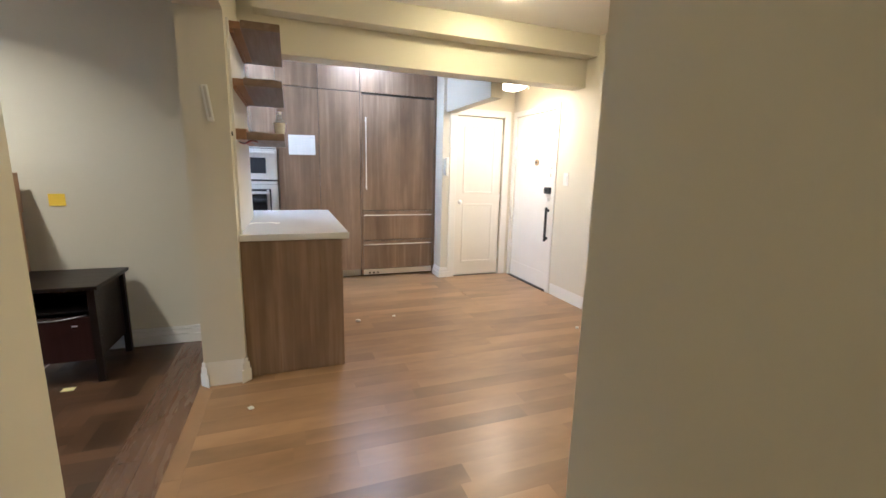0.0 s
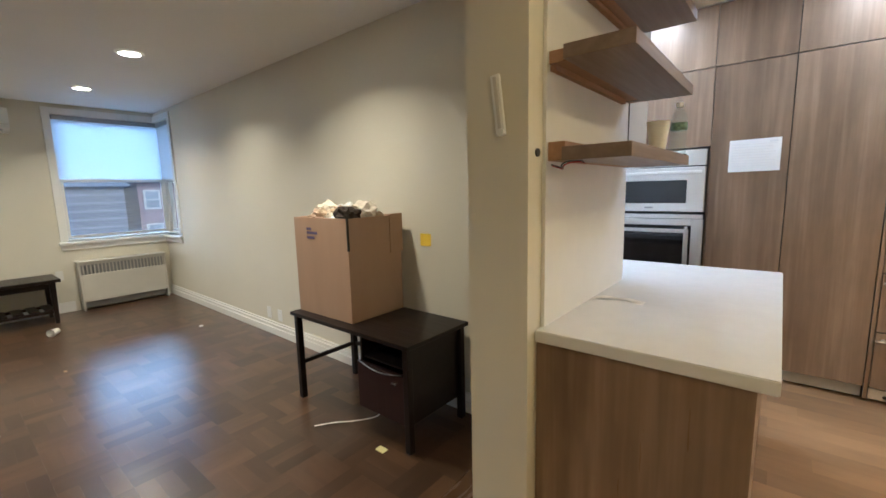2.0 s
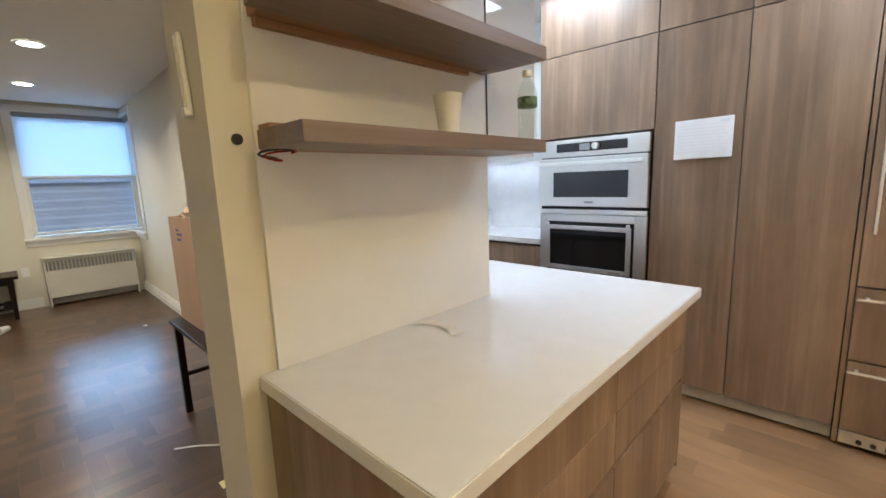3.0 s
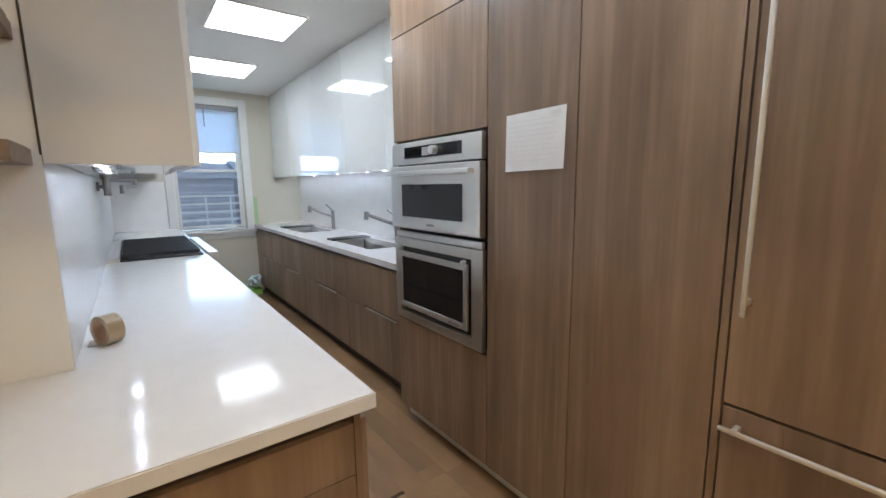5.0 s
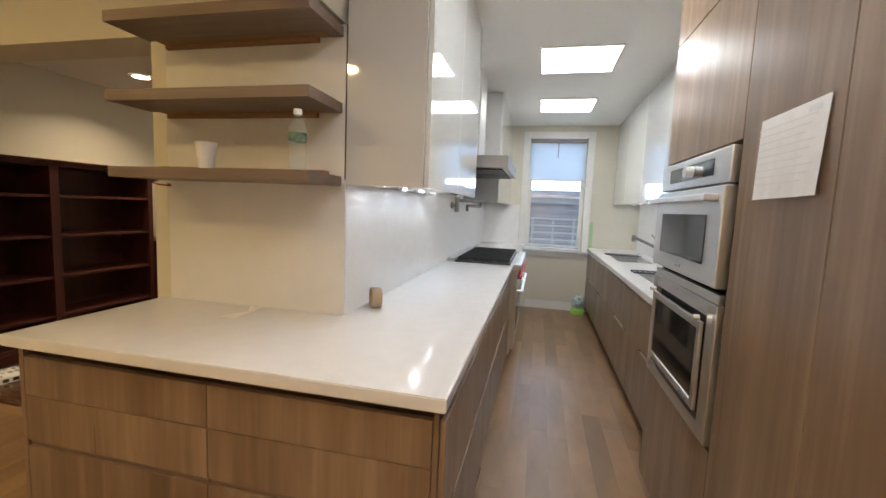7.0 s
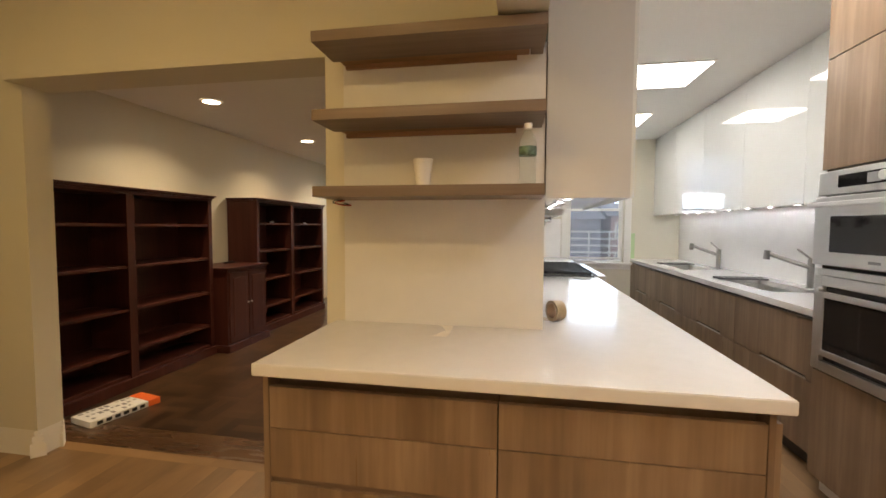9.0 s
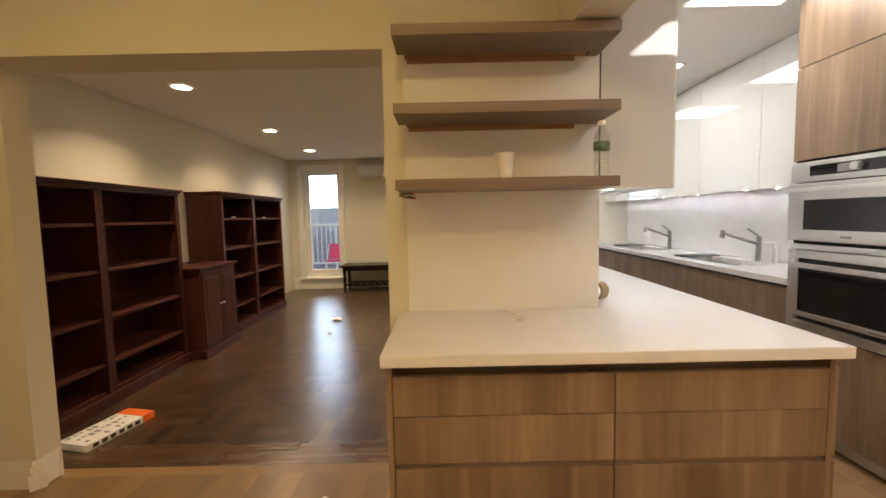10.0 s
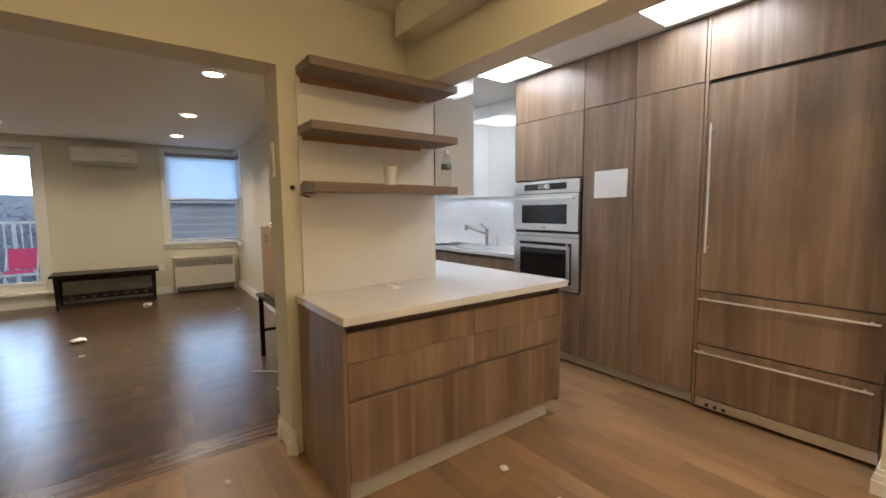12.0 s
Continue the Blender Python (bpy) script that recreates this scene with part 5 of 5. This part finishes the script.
cd = thing("door_closet", (2.21, 5.40, 0), "white two-panel closet door with raised mouldings, closed", "door", kind="structure")
lf = box("door_leaf", (2.215, 5.395, 0.008), (2.832, 5.43, 1.972), DOORW, cd)
bm = bmesh.new()
panel_moulding(bm, 2.315, 2.735, 1.05, 1.87, 5.3955)
panel_moulding(bm, 2.315, 2.735, 0.17, 0.92, 5.3955)
part("moulding", bm, DOORW, lf)
bm = bmesh.new()
bmesh.ops.create_uvsphere(bm, u_segments=16, v_segments=10, radius=0.026, matrix=Matrix.Translation((2.262, 5.345, 0.945)))
add_cyl(bm, (2.262, 5.396, 0.945), (2.262, 5.35, 0.945), 0.011)
smooth(part("knob", bm, CHROME, lf))
for z in (0.25, 1.0, 1.72):
    box("hinge", (2.826, 5.385, z - 0.045), (2.838, 5.397, z + 0.045), CHROME, lf, bev=0.001)
part("door_casing", boxes(((2.12, 5.35, 0.0), (2.205, 5.37, 2.06)), ((2.84, 5.35, 0.0), (2.925, 5.37, 2.06)), ((2.205, 5.35, 1.98), (2.84, 5.37, 2.06)), bev=0.005), TRIM, cd)

ed = thing("door_entrance", (XE, 4.86, 0), "white steel entrance door with locks and a peephole, closed", "door", kind="structure")
lf = box("door_leaf", (XE + 0.012, 4.452, 0.012), (XE + 0.06, 5.28, 1.985), DOORW, ed)
part("door_frame", boxes(((XE - 0.012, 4.385, 0.0), (XE + 0.012, 4.447, 2.05)), ((XE - 0.012, 5.285, 0.0), (XE + 0.012, 5.345, 2.05)), ((XE - 0.012, 4.447, 1.99), (XE + 0.012, 5.285, 2.05)), bev=0.004), DOORW, ed)
box("threshold", (XE - 0.02, 4.447, -0.004), (XE + 0.07, 5.285, 0.011), BLACK, ed)
cyl("peephole", (XE + 0.012, 4.79, 1.44), (XE - 0.004, 4.79, 1.44), 0.035, TAPE, lf)
cyl("peephole_eye", (XE - 0.004, 4.79, 1.44), (XE - 0.012, 4.79, 1.44), 0.014, BLACK, lf)
box("lock_case", (XE - 0.03, 4.455, 1.10), (XE + 0.012, 4.565, 1.17), BLACK, lf, "black rim lock case", bev=0.008)
cyl("lock_turn", (XE - 0.03, 4.52, 1.135), (XE - 0.05, 4.52, 1.135), 0.014, BLACK, lf)
cyl("deadbolt", (XE + 0.012, 4.50, 1.30), (XE - 0.008, 4.50, 1.30), 0.017, CHROME, lf)
cyl("deadbolt", (XE + 0.012, 4.50, 1.39), (XE - 0.008, 4.50, 1.39), 0.017, CHROME, lf)
cyl("deadbolt", (XE + 0.012, 4.52, 1.03), (XE - 0.008, 4.52, 1.03), 0.015, CHROME, lf)
part("pull_handle", boxes(((XE - 0.035, 4.485, 0.57), (XE - 0.015, 4.510, 0.95)), ((XE - 0.017, 4.487, 0.59), (XE + 0.012, 4.508, 0.62)), ((XE - 0.017, 4.487, 0.90), (XE + 0.012, 4.508, 0.93)), bev=0.004), BLACK, lf, "long black pull handle")
for z in (0.42, 1.55, 1.70):
    box("hinge", (XE - 0.004, 5.278, z - 0.05), (XE + 0.014, 5.290, z + 0.05), CHROME, lf, bev=0.001)
part("door_stop", boxes(((XE + 0.006, 4.46, 0.02), (XE + 0.0125, 5.27, 0.20))), DOORW, lf)

ic = thing("intercom", (2.09, 5.37, 1.38), "white wall intercom handset beside the closet door", "intercom")
box("base", (2.045, 5.335, 1.27), (2.105, 5.369, 1.47), PLASTIC, ic, bev=0.008)
box("handset", (2.052, 5.30, 1.26), (2.096, 5.335, 1.48), PLASTIC, ic, bev=0.012)
sw = thing("light_switch", (XE, 4.22, 1.22), "white light switch plate on the entrance wall", "light switch")
box("plate", (XE - 0.007, 4.175, 1.20), (XE - 0.001, 4.255, 1.33), PLASTIC, sw, bev=0.003)
box("rocker", (XE - 0.011, 4.200, 1.235), (XE - 0.006, 4.230, 1.295), TRIM, sw, bev=0.002)

# ---- outdoors ----
tagged(box("ground", (-2500, -2500, -18.2), (2500, 2500, -18.0), plain("winter_ground", (0.12, 0.12, 0.10), 0.9, var=0.3, scale=0.02), bev=0), "dull winter ground far below", "ground", kind="structure")
tagged(part("backdrop", boxes(((-161, -160, -18), (-160, 190, 75))), glow("overcast_sky_glow", (0.58, 0.78, 1.0), 6.7)), "pale overcast sky", "sky", kind="structure")
bl = thing("balcony", (-7.2, 1.1, 0.1), "concrete balcony with a white metal railing", "balcony")
box("slab", (-8.1, -0.8, -0.05), (XW - T - 0.005, 2.7, 0.10), CONCRETE, bl)
box("top_rail", (-8.05, -0.8, 1.20), (-8.0, 2.7, 1.25), TRIM, bl, bev=0.006)
box("bottom_rail", (-8.045, -0.8, 0.28), (-8.005, 2.7, 0.32), TRIM, bl)
for k in range(32):
    y = -0.75 + 0.11 * k
    box("baluster", (-8.034, y, 0.32), (-8.016, y + 0.022, 1.20), TRIM, bl, bev=0)
for y in (-0.8, 0.9, 2.66):
    box("post", (-8.05, y, 0.10), (-8.0, y + 0.05, 1.20), TRIM, bl)
ch = thing("folding_chair", (-7.2, 1.09, 0.10), "pink-red folding garden chair with white legs on the balcony", "chair")
bm = add_box(bmesh.new(), (-7.42, 0.91, 0.43), (-7.02, 1.27, 0.455), 0.004)
part("seat", bm, PINK, ch)
bm = add_box(bmesh.new(), (-0.012, 0.91, 0.0), (0.012, 1.27, 0.34), 0.004)
bmesh.ops.rotate(bm, verts=bm.verts, cent=(0, 1.09, 0), matrix=Matrix.Rotation(radians(-16), 3, "Y"))
bmesh.ops.translate(bm, verts=bm.verts, vec=(-7.43, 0, 0.47))
part("backrest", bm, PINK, ch)
for y in (0.90, 1.28):
    tube("leg", [(-7.50, y, 0.80), (-7.02, y, 0.115)], 0.011, TRIM, ch)
    tube("leg", [(-7.02, y, 0.46), (-7.50, y, 0.115)], 0.011, TRIM, ch)
kr = thing("window_guard", (-5.1, 5.2, 0.9), "white metal bar railing outside the kitchen window", "railing")
for z in (0.95, 1.06, 1.17, 1.28):
    box("bar", (-5.13, 4.3, z), (-5.10, 6.2, z + 0.028), TRIM, kr, bev=0)
for y in (4.4, 4.92, 5.23, 5.54, 6.1):
    box("post", (-5.135, y, -0.3), (-5.105, y + 0.022, 1.30), TRIM, kr, bev=0)
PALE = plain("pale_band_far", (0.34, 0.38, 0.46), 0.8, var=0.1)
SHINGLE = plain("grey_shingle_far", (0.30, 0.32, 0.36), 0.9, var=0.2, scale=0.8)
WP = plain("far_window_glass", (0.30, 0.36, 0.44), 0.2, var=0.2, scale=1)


def far_block(y0, y1, top, wall, label):
    """Long low block across the street under a shallow gabled roof."""
    b = thing("apartment_building", (-45, (y0 + y1) / 2, -18), label, "building", "blocks across the street")
    box("wall", (-50, y0, -18), (-40, y1, top), wall, b, bev=0)
    bm = bmesh.new()
    ends = [[bm.verts.new((x, y, z)) for x, z in ((-50.4, top), (-39.6, top), (-45.0, top + 1.5))] for y in (y0 - 0.4, y1 + 0.4)]
    bm.faces.new(ends[0])
    bm.faces.new(ends[1][::-1])
    for k in range(3):
        bm.faces.new((ends[0][k], ends[1][k], ends[1][(k + 1) % 3], ends[0][(k + 1) % 3]))
    bmesh.ops.recalc_face_normals(bm, faces=bm.faces)
    part("roof", bm, SHINGLE, b)
    return b


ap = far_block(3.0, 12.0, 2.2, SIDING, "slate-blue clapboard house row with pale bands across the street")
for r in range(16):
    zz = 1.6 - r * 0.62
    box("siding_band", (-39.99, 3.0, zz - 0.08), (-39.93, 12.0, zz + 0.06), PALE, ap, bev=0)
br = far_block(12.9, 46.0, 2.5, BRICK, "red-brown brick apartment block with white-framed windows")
for r in range(4):
    for c in range(13):
        yy, zz = 13.3 + c * 2.5, 0.35 - r * 2.75
        wv = part("window", rect_frame(bmesh.new(), (yy + 0.08, zz + 0.08), (yy + 1.02, zz + 1.42), "x", 0.12, -40.02, -39.90, 0), TRIM, br)
        box("pane", (-40.01, yy + 0.08, zz + 0.08), (-39.94, yy + 1.02, zz + 1.42), WP, wv, bev=0)
        box("meeting_rail", (-40.0, yy + 0.08, zz + 0.72), (-39.91, yy + 1.02, zz + 0.80), TRIM, wv, bev=0)


def bare_tree(x, y, z, h, seed, base):
    """Tapered trunk, forking limbs and a loose crown of many small twig clumps."""
    r = random.Random(seed)
    t = thing("tree", (x, y, z), "bare winter tree beyond the balcony", "tree", "distant winter trees")
    bm = bmesh.new()
    add_cyl(bm, (x, y, z), (x, y, z + h * 0.55), h * 0.022, h * 0.012, 8)
    tips = []
    for k in range(9):
        a, e = r.uniform(0, math.tau), r.uniform(0.5, 1.2)
        s = Vector((x, y, z + h * r.uniform(0.28, 0.55)))
        q = s + Vector((math.cos(a) * math.cos(e), math.sin(a) * math.cos(e), math.sin(e))) * h * r.uniform(0.25, 0.42)
        add_cyl(bm, s, q, h * 0.009, h * 0.003, 6)
        tips.append(q)
    part("trunk", bm, HAZETREE, t)
    bm = bmesh.new()
    for q in tips:
        for j in range(150):
            m = q + Vector((r.gauss(0, 1), r.gauss(0, 1), r.gauss(0.2, 0.8))) * h * 0.06
            d = Vector((r.gauss(0, 1), r.gauss(0, 1), r.gauss(0.5, 0.8))) * h * 0.016
            w = h * 0.0035
            side = Vector((r.uniform(-1, 1), r.uniform(-1, 1), r.uniform(-1, 1))).normalized() * w
            up = Vector((-side.y, side.x, w * 0.3))
            a, b, c, e = (bm.verts.new(v) for v in (m - side, m + side, m + d, m + up))
            bm.faces.new((a, b, c))
            bm.faces.new((b, e, c))
            bm.faces.new((e, a, c))
    part("crown", bm, base, t)


for k in range(16):
    bare_tree(-75 - 5 * (k % 3), -30 + 2.3 * k, -18.0, 18.6 + 1.6 * math.sin(k * 2.3), 60 + k, HAZETREE)
for k in range(8):
    bare_tree(-62 - 2 * (k % 2), -9 + 2.6 * k, -18.0, 22.0 + 1.5 * math.sin(k * 1.9), 90 + k, HAZETREE)
# hillside sheet, haze painted in with the trees' blue-grey
hill = bmesh.new()
vs = []
for k in range(61):
    y = -160 + k * 5.6
    z = 7.2 + 1.8 * math.sin(k * 0.23) + 1.1 * noise.noise(Vector((k * 0.9, 0, 0)))
    vs.append((hill.verts.new((-138, y, -18)), hill.verts.new((-150, y, z))))
for a, b in zip(vs, vs[1:]):
    hill.faces.new((a[0], b[0], b[1], a[1]))
tagged(part("far_woods", hill, HAZETREE), "far wooded hillside, blue-grey haze put into its colour", "woods", kind="stuff")
# ---- floor pieces ----


def slab_mesh(name, lx, ly, h=0.012, bev=0.0002):
    bm = add_box(bmesh.new(), (-lx / 2, -ly / 2, -h), (lx / 2, ly / 2, 0.0))
    if bev:
        bmesh.ops.bevel(bm, geom=[e for e in bm.edges if all(v.co.z > -h / 2 for v in e.verts)], offset=bev, segments=1, affect="EDGES")
    me = bpy.data.meshes.new(name)
    bm.to_mesh(me)
    bm.free()
    return me


rnd = random.Random(12)


def piece(name, me, mat, x, y, turn=0.0, tilt=0.0002):
    if not me.materials:
        me.materials.append(mat)
    ob = new(name, me)
    ob.parent = floor
    ob.location = (x, y, rnd.uniform(-0.00003, 0.00003))
    ob.rotation_euler = (rnd.uniform(-tilt, tilt), rnd.uniform(-tilt, tilt), turn)


# parquet: squares of three strips, laid crosswise by turns; the far field is joined
BS = 0.244
SW = BS / 3
strip_mesh = slab_mesh("parquet_strip", BS - 0.0002, SW - 0.0002, bev=0)
XB = -0.505                   # edge of the dark border before the opening
field = {"x": bmesh.new(), "y": bmesh.new()}
nx = int((XB - XW) / BS) + 1
for i in range(nx):
    for j in range(15):
        xc, yc = XB - BS * (i + 0.5), 0.552 + BS * (j + 0.5)
        cross = (i + j) % 2
        for k in (-1, 0, 1):
            x, y = (xc + k * SW, yc) if cross else (xc, yc + k * SW)
            if y + SW / 2 > 4.18 or x - SW / 2 < XW - 0.02:
                continue
            if i < 7:
                piece("parquet_strip", strip_mesh, PARQ, x, y, radians(90) if cross else 0.0, 0.00015)
            else:
                hx, hy = (SW / 2, BS / 2) if cross else (BS / 2, SW / 2)
                bm = field["y" if cross else "x"]
                tx, ty = rnd.uniform(-0.00015, 0.00015), rnd.uniform(-0.00015, 0.00015)
                top = [bm.verts.new((x + a * (hx - 0.0001), y + b * (hy - 0.0001), a * tx * hx + b * ty * hy)) for a, b in ((-1, -1), (1, -1), (1, 1), (-1, 1))]
                low = [bm.verts.new((v.co.x, v.co.y, -0.0118)) for v in top]
                bm.faces.new(top)
                for q in range(4):
                    bm.faces.new((low[q], low[(q + 1) % 4], top[(q + 1) % 4], top[q]))
for axis, mat in (("x", PARQX), ("y", PARQY)):
    tagged(part("parquet_field", field[axis], mat, floor), kind="stuff")
# border strip in the opening, then planks through dining, hall and kitchen
PW = 0.118
dark_board = slab_mesh("border_board", 0.1165, 1.1)
pale_board = slab_mesh("border_board", 0.077, 1.1)
for k in range(2):
    for y in (0.95 - 0.4 * k, 2.051 - 0.4 * k, 3.152 - 0.4 * k, 4.253 - 0.4 * k):
        if y - 0.55 < 4.1:
            piece("border_board", dark_board, BORDER, XB + 0.1175 * (k + 0.5), y)
for y in (1.86, 2.961):
    piece("border_board", pale_board, PLANKY, XB + 0.235 + 0.039, y)
x_start = XB + 0.235 + 0.078
meshes = {}


def lay(x0, x1, y0, y1):
    j = 0
    y = y0
    while y < y1 - 0.01:
        x = x0 - rnd.uniform(0, 0.8)
        while x < x1:
            ln = rnd.choice((1.22, 1.22, 0.92))
            a, b = max(x, x0), min(x + ln, x1)
            if b - a > 0.03:
                key = (round(b - a, 4), round(min(PW, y1 - y), 4))
                if key not in meshes:
                    meshes[key] = slab_mesh("plank", key[0], key[1], bev=0)
                piece("plank", meshes[key], PLANK, (a + b) / 2, y + key[1] / 2, 0.0, 0.00008)
            x += ln
        y += PW
        j += 1


lay(x_start, XE, 1.18, 4.21)
lay(-0.11, 0.80, -1.2, 1.18)
lay(0.0, 2.05, 4.21, 5.68)
lay(2.05, XE, 4.21, 5.36)
lay(KX, 0.0, 4.69, 5.79)
